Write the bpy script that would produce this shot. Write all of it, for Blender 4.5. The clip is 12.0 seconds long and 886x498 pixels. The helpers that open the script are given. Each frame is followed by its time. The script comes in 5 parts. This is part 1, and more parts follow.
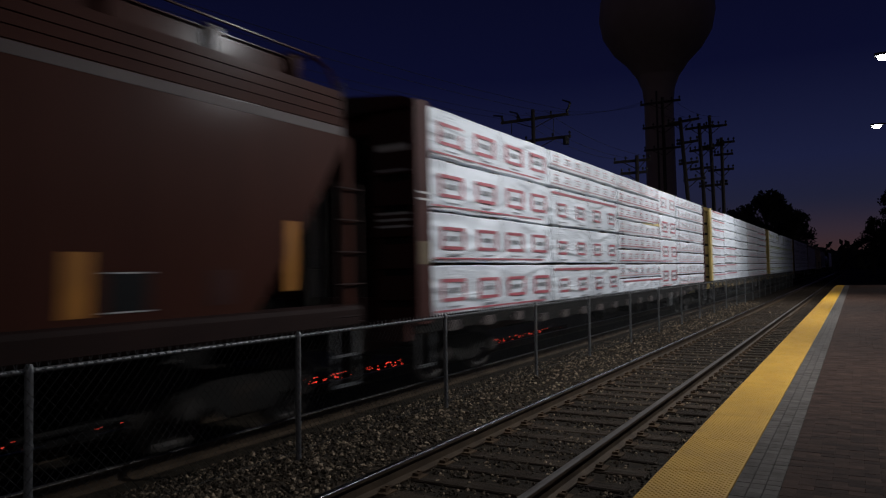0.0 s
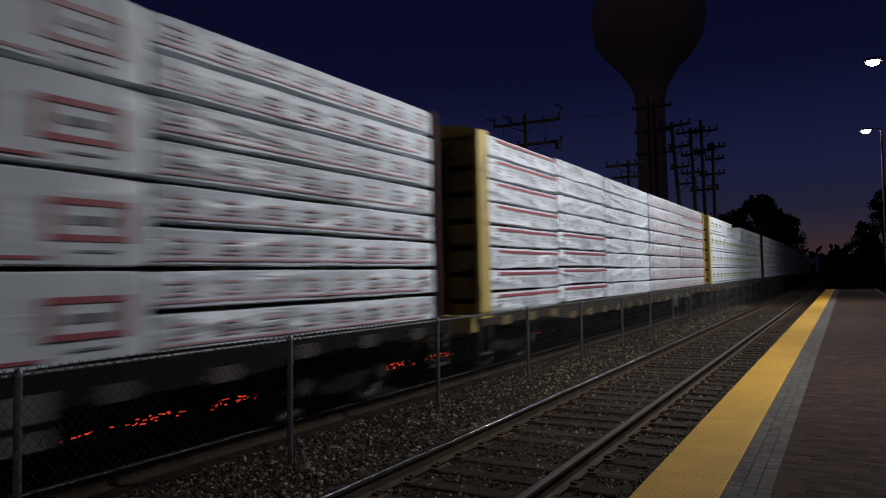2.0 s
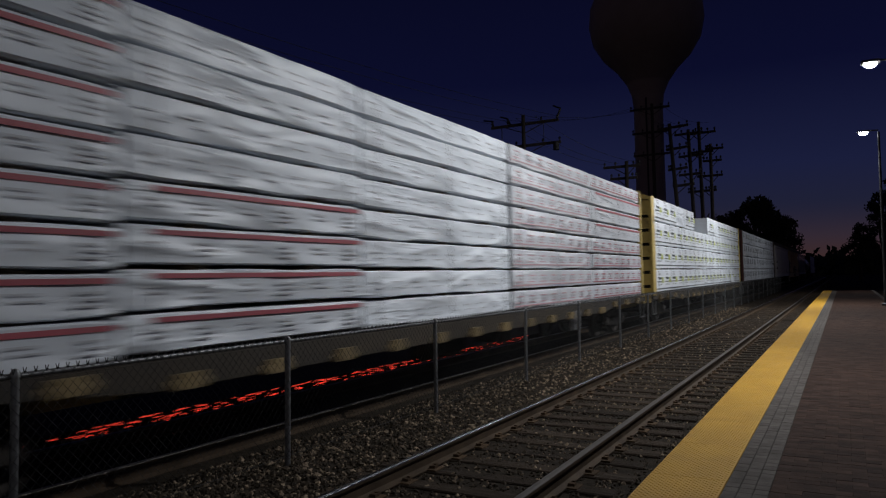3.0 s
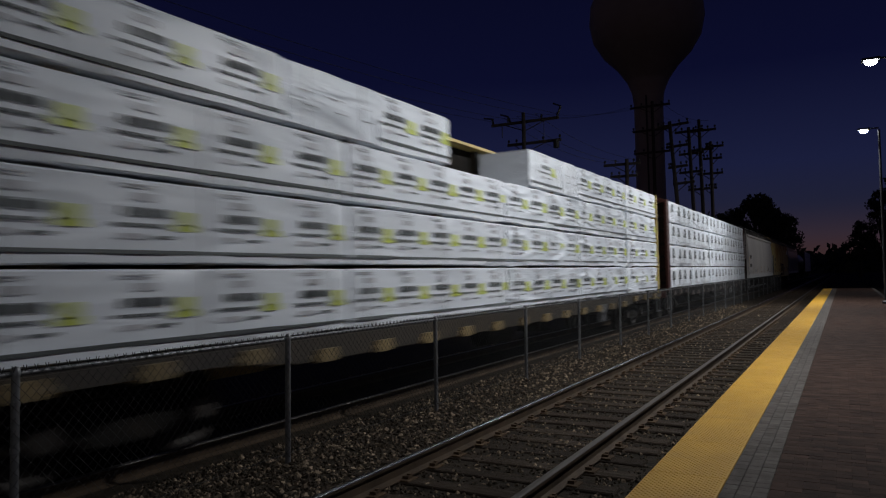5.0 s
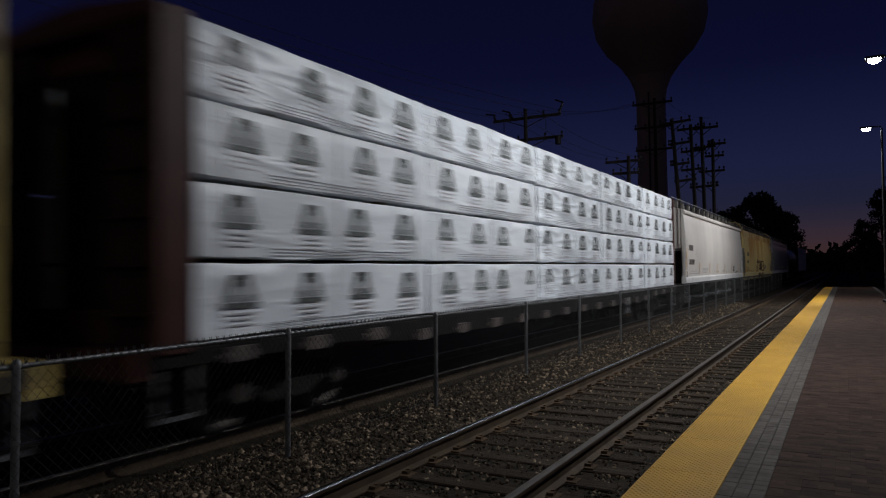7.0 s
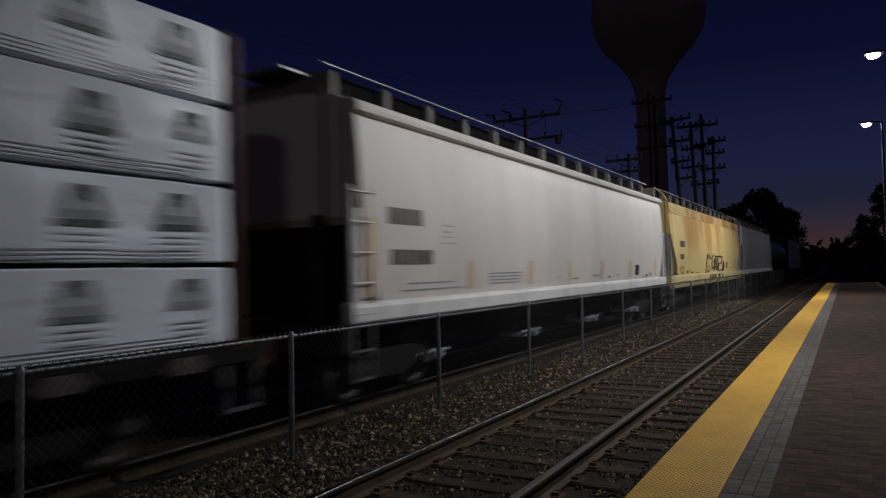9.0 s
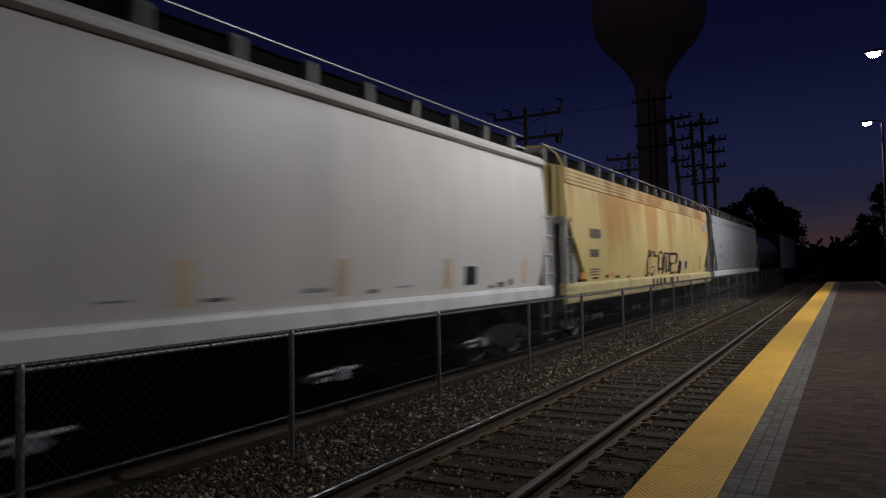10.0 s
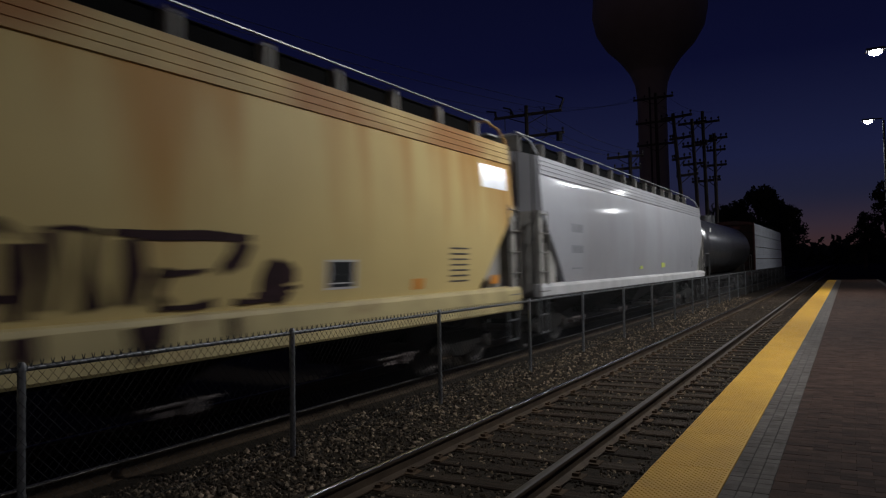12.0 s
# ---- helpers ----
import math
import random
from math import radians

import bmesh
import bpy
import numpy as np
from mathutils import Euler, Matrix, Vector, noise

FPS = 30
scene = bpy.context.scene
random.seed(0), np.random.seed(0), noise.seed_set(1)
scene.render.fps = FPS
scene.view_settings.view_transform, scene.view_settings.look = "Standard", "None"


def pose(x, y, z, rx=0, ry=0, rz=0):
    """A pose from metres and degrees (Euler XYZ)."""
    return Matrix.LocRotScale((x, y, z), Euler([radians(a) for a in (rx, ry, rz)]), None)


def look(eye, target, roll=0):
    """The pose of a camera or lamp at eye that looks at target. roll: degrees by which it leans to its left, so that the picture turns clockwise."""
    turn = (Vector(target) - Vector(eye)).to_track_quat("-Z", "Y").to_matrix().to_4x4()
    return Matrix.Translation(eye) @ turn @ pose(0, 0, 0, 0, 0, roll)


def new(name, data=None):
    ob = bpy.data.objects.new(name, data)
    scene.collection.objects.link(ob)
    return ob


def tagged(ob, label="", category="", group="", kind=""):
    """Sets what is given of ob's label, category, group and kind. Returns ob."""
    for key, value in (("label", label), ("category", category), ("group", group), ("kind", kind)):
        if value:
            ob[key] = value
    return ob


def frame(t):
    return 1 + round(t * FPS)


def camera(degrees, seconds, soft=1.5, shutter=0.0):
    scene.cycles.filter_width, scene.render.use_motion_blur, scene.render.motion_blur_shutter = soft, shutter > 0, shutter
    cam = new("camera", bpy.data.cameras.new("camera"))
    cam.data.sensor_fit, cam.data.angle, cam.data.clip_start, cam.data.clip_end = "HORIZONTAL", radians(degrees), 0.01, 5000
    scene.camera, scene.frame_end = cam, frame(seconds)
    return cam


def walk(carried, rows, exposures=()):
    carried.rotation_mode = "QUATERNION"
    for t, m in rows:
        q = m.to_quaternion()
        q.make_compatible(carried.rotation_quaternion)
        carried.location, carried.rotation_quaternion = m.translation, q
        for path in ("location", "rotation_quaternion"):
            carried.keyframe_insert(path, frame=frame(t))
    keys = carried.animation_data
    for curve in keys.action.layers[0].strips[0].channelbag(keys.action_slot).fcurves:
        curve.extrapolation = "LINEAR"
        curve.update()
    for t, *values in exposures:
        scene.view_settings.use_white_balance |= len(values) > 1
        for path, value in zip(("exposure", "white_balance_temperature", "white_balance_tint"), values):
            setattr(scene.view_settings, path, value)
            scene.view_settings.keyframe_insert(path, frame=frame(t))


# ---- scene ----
# ---- camera ----
EYE = (0.0, 0.0, 1.818)
cam = camera(63.4, 12.0, 1.2, 0.75)


def aim(yaw, pitch, lean):
    """Yaw to the left of the track's line, pitch up, lean to the left, in degrees."""
    a, b = radians(yaw), radians(pitch)
    way = Vector((-math.sin(a) * math.cos(b), math.cos(a) * math.cos(b), math.sin(b)))
    return look(EYE, Vector(EYE) + way, lean)


walk(cam, [(t, aim(y, p, r)) for t, y, p, r in (
    (0.0, 29.95, 1.89, -1.30), (0.5, 29.76, 1.88, -1.40), (1.0, 29.66, 1.88, -1.42), (1.5, 29.40, 1.93, -1.20),
    (2.0, 29.33, 2.19, -1.29), (2.5, 29.16, 2.34, -1.23), (4.5, 29.28, 1.88, -1.15), (5.0, 29.18, 2.09, -1.20),
    (5.5, 29.18, 2.17, -1.28), (6.0, 29.19, 2.06, -1.00), (6.5, 29.26, 1.83, -0.96), (7.0, 29.26, 1.75, -0.79),
    (7.5, 29.34, 1.74, -1.15), (9.5, 29.38, 1.82, -1.57), (10.0, 29.39, 1.72, -1.52), (10.5, 29.43, 1.67, -1.40),
    (11.0, 29.48, 1.59, -1.51), (11.5, 29.51, 1.51, -1.63), (12.0, 29.46, 1.58, -1.51))])

# ---- world and light ----
SPEED = 11.2            # the train, metres a second towards -y
NEAR_TRACK, FAR_TRACK = -3.16, -7.12
world = bpy.data.worlds.new("dusk_sky")
scene.world = world
world.use_nodes = True
wn, wl = world.node_tree.nodes, world.node_tree.links
wn.clear()


def ramp(nodes, stops):
    node = nodes.new("ShaderNodeValToRGB")
    while len(node.color_ramp.elements) < len(stops):
        node.color_ramp.elements.new(0.5)
    for e, (p, c) in zip(node.color_ramp.elements, stops):
        e.position, e.color = p, (*c, 1)
    return node


def build_sky():
    co = wn.new("ShaderNodeTexCoord")
    sep = wn.new("ShaderNodeSeparateXYZ")
    wl.new(co.outputs["Generated"], sep.inputs[0])
    height = wn.new("ShaderNodeMapRange")
    height.inputs["From Min"].default_value, height.inputs["From Max"].default_value = -0.02, 0.6
    wl.new(sep.outputs["Z"], height.inputs["Value"])
    tall = ramp(wn, [(0.0, (0.018, 0.0105, 0.0070)), (0.10, (0.0158, 0.0162, 0.0300)), (0.25, (0.0100, 0.0126, 0.0430)),
                     (0.45, (0.0034, 0.0042, 0.0225)), (0.8, (0.0020, 0.0023, 0.011)), (1.0, (0.0018, 0.002, 0.010))])
    wl.new(height.outputs[0], tall.inputs[0])
    # the last red of the sunset, low down along the line
    east = wn.new("ShaderNodeMath"); east.operation = "POWER"; east.use_clamp = True
    top = wn.new("ShaderNodeMath"); top.operation = "MAXIMUM"; top.inputs[1].default_value = 0.0
    wl.new(sep.outputs["Y"], top.inputs[0]); wl.new(top.outputs[0], east.inputs[0]); east.inputs[1].default_value = 10.0
    low = wn.new("ShaderNodeMapRange"); low.interpolation_type = "SMOOTHSTEP"
    low.inputs["From Min"].default_value, low.inputs["From Max"].default_value = 0.09, 0.0
    wl.new(sep.outputs["Z"], low.inputs["Value"])
    both = wn.new("ShaderNodeMath"); both.operation = "MULTIPLY"
    wl.new(east.outputs[0], both.inputs[0]); wl.new(low.outputs[0], both.inputs[1])
    mix = wn.new("ShaderNodeMix"); mix.data_type = "RGBA"; mix.blend_type = "ADD"
    wl.new(both.outputs[0], mix.inputs["Factor"]); wl.new(tall.outputs[0], mix.inputs["A"])
    mix.inputs["B"].default_value = (0.028, 0.0085, 0.0025, 1)
    # the town's warm glow, low down on the unseen side, added to lift dark faces
    west = wn.new("ShaderNodeMapRange"); west.interpolation_type = "SMOOTHSTEP"
    west.inputs["From Min"].default_value, west.inputs["From Max"].default_value = 0.15, -0.5
    wl.new(sep.outputs["Y"], west.inputs["Value"])
    haze = wn.new("ShaderNodeMapRange"); haze.interpolation_type = "SMOOTHSTEP"
    haze.inputs["From Min"].default_value, haze.inputs["From Max"].default_value = 0.40, 0.0
    wl.new(sep.outputs["Z"], haze.inputs["Value"])
    town = wn.new("ShaderNodeMath"); town.operation = "MULTIPLY"
    wl.new(west.outputs[0], town.inputs[0]); wl.new(haze.outputs[0], town.inputs[1])
    mix2 = wn.new("ShaderNodeMix"); mix2.data_type = "RGBA"; mix2.blend_type = "ADD"
    wl.new(town.outputs[0], mix2.inputs["Factor"]); wl.new(mix.outputs["Result"], mix2.inputs["A"])
    mix2.inputs["B"].default_value = (0.075, 0.052, 0.034, 1)
    bg = wn.new("ShaderNodeBackground"); bg.inputs["Strength"].default_value = 1.0
    wl.new(mix2.outputs["Result"], bg.inputs["Color"])
    out = wn.new("ShaderNodeOutputWorld"); wl.new(bg.outputs[0], out.inputs[0])


build_sky()
# The last two are unseen: added to light the near left and far end
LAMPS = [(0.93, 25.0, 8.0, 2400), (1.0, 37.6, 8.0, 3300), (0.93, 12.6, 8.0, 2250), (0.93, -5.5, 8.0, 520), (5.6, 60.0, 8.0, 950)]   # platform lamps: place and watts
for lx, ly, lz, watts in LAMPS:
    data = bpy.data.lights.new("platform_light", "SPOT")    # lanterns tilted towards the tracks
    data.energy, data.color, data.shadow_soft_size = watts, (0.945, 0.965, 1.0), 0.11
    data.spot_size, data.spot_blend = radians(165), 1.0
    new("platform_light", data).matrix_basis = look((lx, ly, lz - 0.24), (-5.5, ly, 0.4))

# ---- materials ----


def surface(name, base, rough=0.7, metal=0.0, vary=0.25, scale=3.0, fine=60.0, bump=0.15, stain=None, stain_scale=0.8, stain_at=0.55,
            island=False, stretch=(1, 1, 1), spread=0.25, coat=0.0):
    """A procedural surface: broad mottling, fine grain, relief, and a second colour in stains."""
    m = bpy.data.materials.new(name)
    m.use_nodes = True
    n, l = m.node_tree.nodes, m.node_tree.links
    b = n["Principled BSDF"]
    co = n.new("ShaderNodeTexCoord")
    mp = n.new("ShaderNodeMapping"); mp.inputs["Scale"].default_value = stretch
    l.new(co.outputs["Object"], mp.inputs[0])
    broad = n.new("ShaderNodeTexNoise"); broad.inputs["Scale"].default_value = scale; broad.inputs["Detail"].default_value = 5
    grain = n.new("ShaderNodeTexNoise"); grain.inputs["Scale"].default_value = fine; grain.inputs["Detail"].default_value = 3
    info = n.new("ShaderNodeObjectInfo")
    shift = n.new("ShaderNodeVectorMath"); shift.operation = "ADD"
    l.new(mp.outputs[0], shift.inputs[0]); l.new(info.outputs["Random"], shift.inputs[1])
    for t in (broad, grain):
        l.new(shift.outputs[0], t.inputs["Vector"])
    dark = tuple(c * (1 - vary) for c in base); light = tuple(min(1, c * (1 + vary)) for c in base)
    r = ramp(n, [(0.3, dark), (0.7, light)])
    l.new(broad.outputs["Fac"], r.inputs[0])
    colour = r.outputs[0]
    if stain:
        st = n.new("ShaderNodeTexNoise"); st.inputs["Scale"].default_value = stain_scale; st.inputs["Detail"].default_value = 6
        l.new(shift.outputs[0], st.inputs["Vector"])
        k = n.new("ShaderNodeMapRange"); k.interpolation_type = "SMOOTHSTEP"
        k.inputs["From Min"].default_value, k.inputs["From Max"].default_value = stain_at, stain_at + 0.2
        l.new(st.outputs["Fac"], k.inputs["Value"])
        mx = n.new("ShaderNodeMix"); mx.data_type = "RGBA"
        l.new(k.outputs[0], mx.inputs["Factor"]); l.new(colour, mx.inputs["A"]); mx.inputs["B"].default_value = (*stain, 1)
        colour = mx.outputs["Result"]
    if spread:
        hv = n.new("ShaderNodeHueSaturation")
        rv = n.new("ShaderNodeMapRange")
        rv.inputs["To Min"].default_value, rv.inputs["To Max"].default_value = 1 - spread, 1 + spread
        if island:
            geo = n.new("ShaderNodeNewGeometry")
            pw = n.new("ShaderNodeMath"); pw.operation = "POWER"; pw.inputs[1].default_value = 4.5 if spread > 0.8 else 1.0
            l.new(geo.outputs["Random Per Island"], pw.inputs[0]); l.new(pw.outputs[0], rv.inputs["Value"])
            if spread > 0.8:
                rv.inputs["To Min"].default_value, rv.inputs["To Max"].default_value = 0.45, 4.6
        else:
            l.new(info.outputs["Random"], rv.inputs["Value"])
        l.new(rv.outputs[0], hv.inputs["Value"]); l.new(colour, hv.inputs["Color"])
        colour = hv.outputs[0]
    l.new(colour, b.inputs["Base Color"])
    rr = n.new("ShaderNodeMapRange")
    rr.inputs["To Min"].default_value, rr.inputs["To Max"].default_value = max(0.03, rough - 0.12), min(1, rough + 0.12)
    l.new(grain.outputs["Fac"], rr.inputs["Value"]); l.new(rr.outputs[0], b.inputs["Roughness"])
    b.inputs["Metallic"].default_value = metal
    b.inputs["Coat Weight"].default_value = coat
    if bump:
        add = n.new("ShaderNodeMath"); add.operation = "ADD"
        l.new(broad.outputs["Fac"], add.inputs[0]); l.new(grain.outputs["Fac"], add.inputs[1])
        bp = n.new("ShaderNodeBump"); bp.inputs["Strength"].default_value = bump; bp.inputs["Distance"].default_value = 0.02
        l.new(add.outputs[0], bp.inputs["Height"]); l.new(bp.outputs[0], b.inputs["Normal"])
    return m


def glow(name, colour, strength):
    m = bpy.data.materials.new(name)
    m.use_nodes = True
    b = m.node_tree.nodes["Principled BSDF"]
    b.inputs["Base Color"].default_value = (*colour, 1)
    b.inputs["Emission Color"].default_value = (*colour, 1)
    b.inputs["Emission Strength"].default_value = strength
    return m


def wrap_film(name, base, crease, deep=0.035):
    """Lumber wrap: woven plastic film, creased and slack, with a dull shine."""
    m = surface(name, base, 0.46, 0, 0.06, 0.7, 90, 0, spread=0.08)
    n, l = m.node_tree.nodes, m.node_tree.links
    b = n["Principled BSDF"]
    co = n.new("ShaderNodeTexCoord"); info = n.new("ShaderNodeObjectInfo")
    mp = n.new("ShaderNodeMapping"); mp.inputs["Scale"].default_value = (1, 0.55, 2.2); mp.inputs["Rotation"].default_value = (0.45, 0, 0)
    sh = n.new("ShaderNodeVectorMath"); sh.operation = "MULTIPLY_ADD"
    sh.inputs[1].default_value = (1, 1, 1)
    l.new(co.outputs["Object"], mp.inputs[0]); l.new(mp.outputs[0], sh.inputs[0])
    sc = n.new("ShaderNodeVectorMath"); sc.operation = "SCALE"; sc.inputs["Scale"].default_value = 9.0
    sc.inputs[0].default_value = (1, 1, 1)
    l.new(info.outputs["Random"], sc.inputs["Scale"]); l.new(sc.outputs[0], sh.inputs[2])
    w = n.new("ShaderNodeTexNoise"); w.noise_type = "RIDGED_MULTIFRACTAL"
    w.inputs["Scale"].default_value = 1.5; w.inputs["Detail"].default_value = 5; w.inputs["Distortion"].default_value = 0.6
    l.new(sh.outputs[0], w.inputs["Vector"])
    bp = n.new("ShaderNodeBump"); bp.inputs["Strength"].default_value = crease; bp.inputs["Distance"].default_value = deep
    small = n.new("ShaderNodeTexNoise"); small.noise_type = "RIDGED_MULTIFRACTAL"
    small.inputs["Scale"].default_value = 4.6; small.inputs["Detail"].default_value = 4; small.inputs["Distortion"].default_value = 0.9
    l.new(sh.outputs[0], small.inputs["Vector"])
    patch = n.new("ShaderNodeTexNoise"); patch.inputs["Scale"].default_value = 0.8
    l.new(sh.outputs[0], patch.inputs["Vector"])
    where = n.new("ShaderNodeMapRange"); where.inputs["From Min"].default_value, where.inputs["From Max"].default_value = 0.42, 0.64
    where.inputs["To Max"].default_value = 0.42
    l.new(patch.outputs["Fac"], where.inputs["Value"])
    both = n.new("ShaderNodeMath"); both.operation = "MULTIPLY_ADD"
    l.new(small.outputs["Fac"], both.inputs[0]); l.new(where.outputs[0], both.inputs[1]); l.new(w.outputs["Fac"], both.inputs[2])
    l.new(both.outputs[0], bp.inputs["Height"]); l.new(bp.outputs[0], b.inputs["Normal"])
    return m


def streaked(name, base, rust, amount, rough=0.45, coat=0.0, from_roof=False, gloss=0.5):
    """Car paint with rust that runs down from the roof in streaks, and road grime."""
    m = surface(name, base, rough, 0, 0.05, 0.9, 40, 0.05, spread=0)
    n, l = m.node_tree.nodes, m.node_tree.links
    b = n["Principled BSDF"]
    b.inputs["Coat Weight"].default_value, b.inputs["Coat Roughness"].default_value = coat, 0.09
    b.inputs["Specular IOR Level"].default_value = gloss
    was = b.inputs["Base Color"].links[0].from_socket
    co = n.new("ShaderNodeTexCoord")
    runs = []
    for sc, det, dist in (((0.3, 0.62, 0.08), 4, 0.4), ((0.5, 3.5, 0.22), 5, 0.2)):
        mp = n.new("ShaderNodeMapping"); mp.inputs["Scale"].default_value = sc
        l.new(co.outputs["Object"], mp.inputs[0])
        t = n.new("ShaderNodeTexNoise"); t.inputs["Scale"].default_value = 1.0; t.inputs["Detail"].default_value = det
        t.inputs["Distortion"].default_value = dist
        l.new(mp.outputs[0], t.inputs["Vector"]); runs.append(t)
    mul = n.new("ShaderNodeMath"); mul.operation = "MULTIPLY_ADD"; mul.inputs[1].default_value = 0.45
    l.new(runs[1].outputs["Fac"], mul.inputs[0]); l.new(runs[0].outputs["Fac"], mul.inputs[2])
    k = n.new("ShaderNodeMapRange"); k.interpolation_type = "SMOOTHSTEP"
    k.inputs["From Min"].default_value, k.inputs["From Max"].default_value = 0.64, 0.94
    k.inputs["To Max"].default_value = amount
    l.new(mul.outputs[0], k.inputs["Value"])
    if from_roof:                       # runs start at the roof and thin out downwards
        sp = n.new("ShaderNodeSeparateXYZ"); l.new(co.outputs["Object"], sp.inputs[0])
        hz = n.new("ShaderNodeMapRange"); hz.inputs["From Min"].default_value, hz.inputs["From Max"].default_value = 1.4, 3.9
        hz.inputs["To Min"].default_value, hz.inputs["To Max"].default_value = 0.78, 1.14
        l.new(sp.outputs["Z"], hz.inputs["Value"])
        less = n.new("ShaderNodeMath"); less.operation = "MULTIPLY"
        l.new(mul.outputs[0], less.inputs[0]); l.new(hz.outputs[0], less.inputs[1]); l.new(less.outputs[0], k.inputs["Value"])
    mx = n.new("ShaderNodeMix"); mx.data_type = "RGBA"
    l.new(k.outputs[0], mx.inputs["Factor"]); l.new(was, mx.inputs["A"]); mx.inputs["B"].default_value = (*rust, 1)
    l.new(mx.outputs["Result"], b.inputs["Base Color"])
    return m


GRAVEL = surface("ballast_gravel", (0.0225, 0.0165, 0.0108), 0.9, 0, 0.45, 9, 45, 0.9, (0.030, 0.024, 0.019), 0.6, spread=0)
STONE = surface("ballast_stone", (0.068, 0.052, 0.036), 0.85, 0, 0.3, 12, 80, 0.3, island=True, spread=0.9)
TIMBER = surface("weathered_tie", (0.034, 0.0240, 0.0160), 0.85, 0, 0.4, 3, 30, 0.6, (0.062, 0.050, 0.038), 2.0, stretch=(1, 7, 7), spread=0.35)
RUST = surface("rusty_steel", (0.075, 0.048, 0.028), 0.8, 0.1, 0.35, 6, 90, 0.3, (0.14, 0.07, 0.035), 3.0)
RAILHEAD = surface("polished_railhead", (0.34, 0.34, 0.35), 0.2, 1.0, 0.12, 4, 30, 0.03, spread=0, stretch=(6, 0.4, 1))
WORNHEAD = surface("worn_railhead", (0.062, 0.052, 0.045), 0.6, 0.3, 0.2, 4, 30, 0.05, spread=0, stretch=(6, 0.4, 1))
DULLHEAD = surface("dull_railhead", (0.10, 0.09, 0.085), 0.45, 0.8, 0.2, 4, 30, 0.05, spread=0)
RAILSIDE = surface("rail_web", (0.058, 0.040, 0.026), 0.7, 0.2, 0.3, 3, 60, 0.2, spread=0)
YELLOW_TILE = surface("yellow_tactile", (0.55, 0.305, 0.022), 0.6, 0, 0.10, 2.5, 70, 0.06, (0.42, 0.24, 0.035), 1.2, 0.60, spread=0.05)
GREY_PAVER = surface("grey_paver", (0.105, 0.093, 0.083), 0.85, 0, 0.2, 6, 90, 0.25, spread=0.18)
BRICK = surface("brown_paver", (0.042, 0.0235, 0.0165), 0.85, 0, 0.3, 5, 90, 0.25, (0.034, 0.024, 0.019), 0.9, spread=0.38)
BRICK_FAR = surface("brown_paver_joined", (0.043, 0.0245, 0.0175), 0.85, 0, 0.25, 5, 90, 0.25, island=True, spread=0.3)
CONCRETE = surface("platform_concrete", (0.08, 0.075, 0.07), 0.9, 0, 0.2, 2, 60, 0.3, spread=0)
GALV = surface("galvanised_steel", (0.17, 0.172, 0.175), 0.5, 0.7, 0.15, 8, 90, 0.05, spread=0.1)
WIRE = surface("dull_wire", (0.022, 0.022, 0.022), 0.7, 0.2, 0.2, 8, 90, 0.0, spread=0)
POLEWOOD = surface("creosote_pole", (0.035, 0.028, 0.024), 0.9, 0, 0.3, 4, 50, 0.4, stretch=(5, 5, 0.5))
TOWERPAINT = surface("tower_paint", (0.29, 0.25, 0.22), 0.7, 0, 0.08, 0.3, 8, 0.05, spread=0)
DARKMETAL = surface("dark_metal", (0.03, 0.03, 0.032), 0.5, 0.5, 0.2, 5, 60, 0.1)
LAMPGLOW = glow("lamp_lens", (0.92, 0.97, 1.0), 60)
LEAF = surface("night_leaf", (0.035, 0.045, 0.02), 0.8, 0, 0.3, 3, 20, 0, island=True, spread=0.4)
BARK = surface("bark", (0.05, 0.04, 0.03), 0.9, 0, 0.3, 6, 40, 0.5)
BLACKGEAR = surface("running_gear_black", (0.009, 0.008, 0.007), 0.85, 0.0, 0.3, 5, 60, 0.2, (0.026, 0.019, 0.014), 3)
WHEELSTEEL = surface("wheel_steel", (0.034, 0.028, 0.024), 0.65, 0.5, 0.3, 8, 60, 0.1)
# near-black brown for the yellow cars' deck, sills and beam posts
DARK_SILL = surface("dark_brown_sill", (0.022, 0.015, 0.007), 0.7, 0, 0.4, 1.4, 40, 0.2, (0.018, 0.013, 0.009), 1.1, 0.45)
BROWN_CAR = surface("oxide_brown_paint", (0.048, 0.018, 0.015), 0.55, 0, 0.2, 2, 50, 0.08, (0.035, 0.02, 0.018), 1.0, spread=0.08)
YELLOW_CAR = surface("old_yellow_paint", (0.46, 0.34, 0.105), 0.5, 0, 0.15, 2, 50, 0.08, (0.14, 0.085, 0.03), 1.3, 0.58, spread=0.08)
WRAP_WHITE = wrap_film("white_wrap", (0.635, 0.665, 0.70), 0.7)
WRAP_SLACK = wrap_film("slack_white_wrap", (0.615, 0.65, 0.69), 1.0, 0.085)
WRAP_DULL = wrap_film("dull_wrap", (0.535, 0.555, 0.585), 0.85, 0.05)
INK_RED = surface("red_ink", (0.35, 0.08, 0.098), 0.5, 0, 0.1, 3, 60, 0, spread=0.1)
INK_GREY = surface("grey_ink", (0.20, 0.205, 0.215), 0.5, 0, 0.15, 3, 60, 0, spread=0.1)
STENCIL = surface("dark_stencil", (0.085, 0.075, 0.065), 0.6, 0, 0.2, 3, 60, 0, spread=0.1)
RED_SILL = surface("grimy_red_sill", (0.016, 0.0065, 0.0052), 0.75, 0, 0.3, 1.5, 40, 0.15, (0.010, 0.007, 0.006), 1.2, spread=0.05)
INK_PINK = surface("washed_red_ink", (0.50, 0.30, 0.32), 0.5, 0, 0.12, 3, 60, 0, spread=0.1)
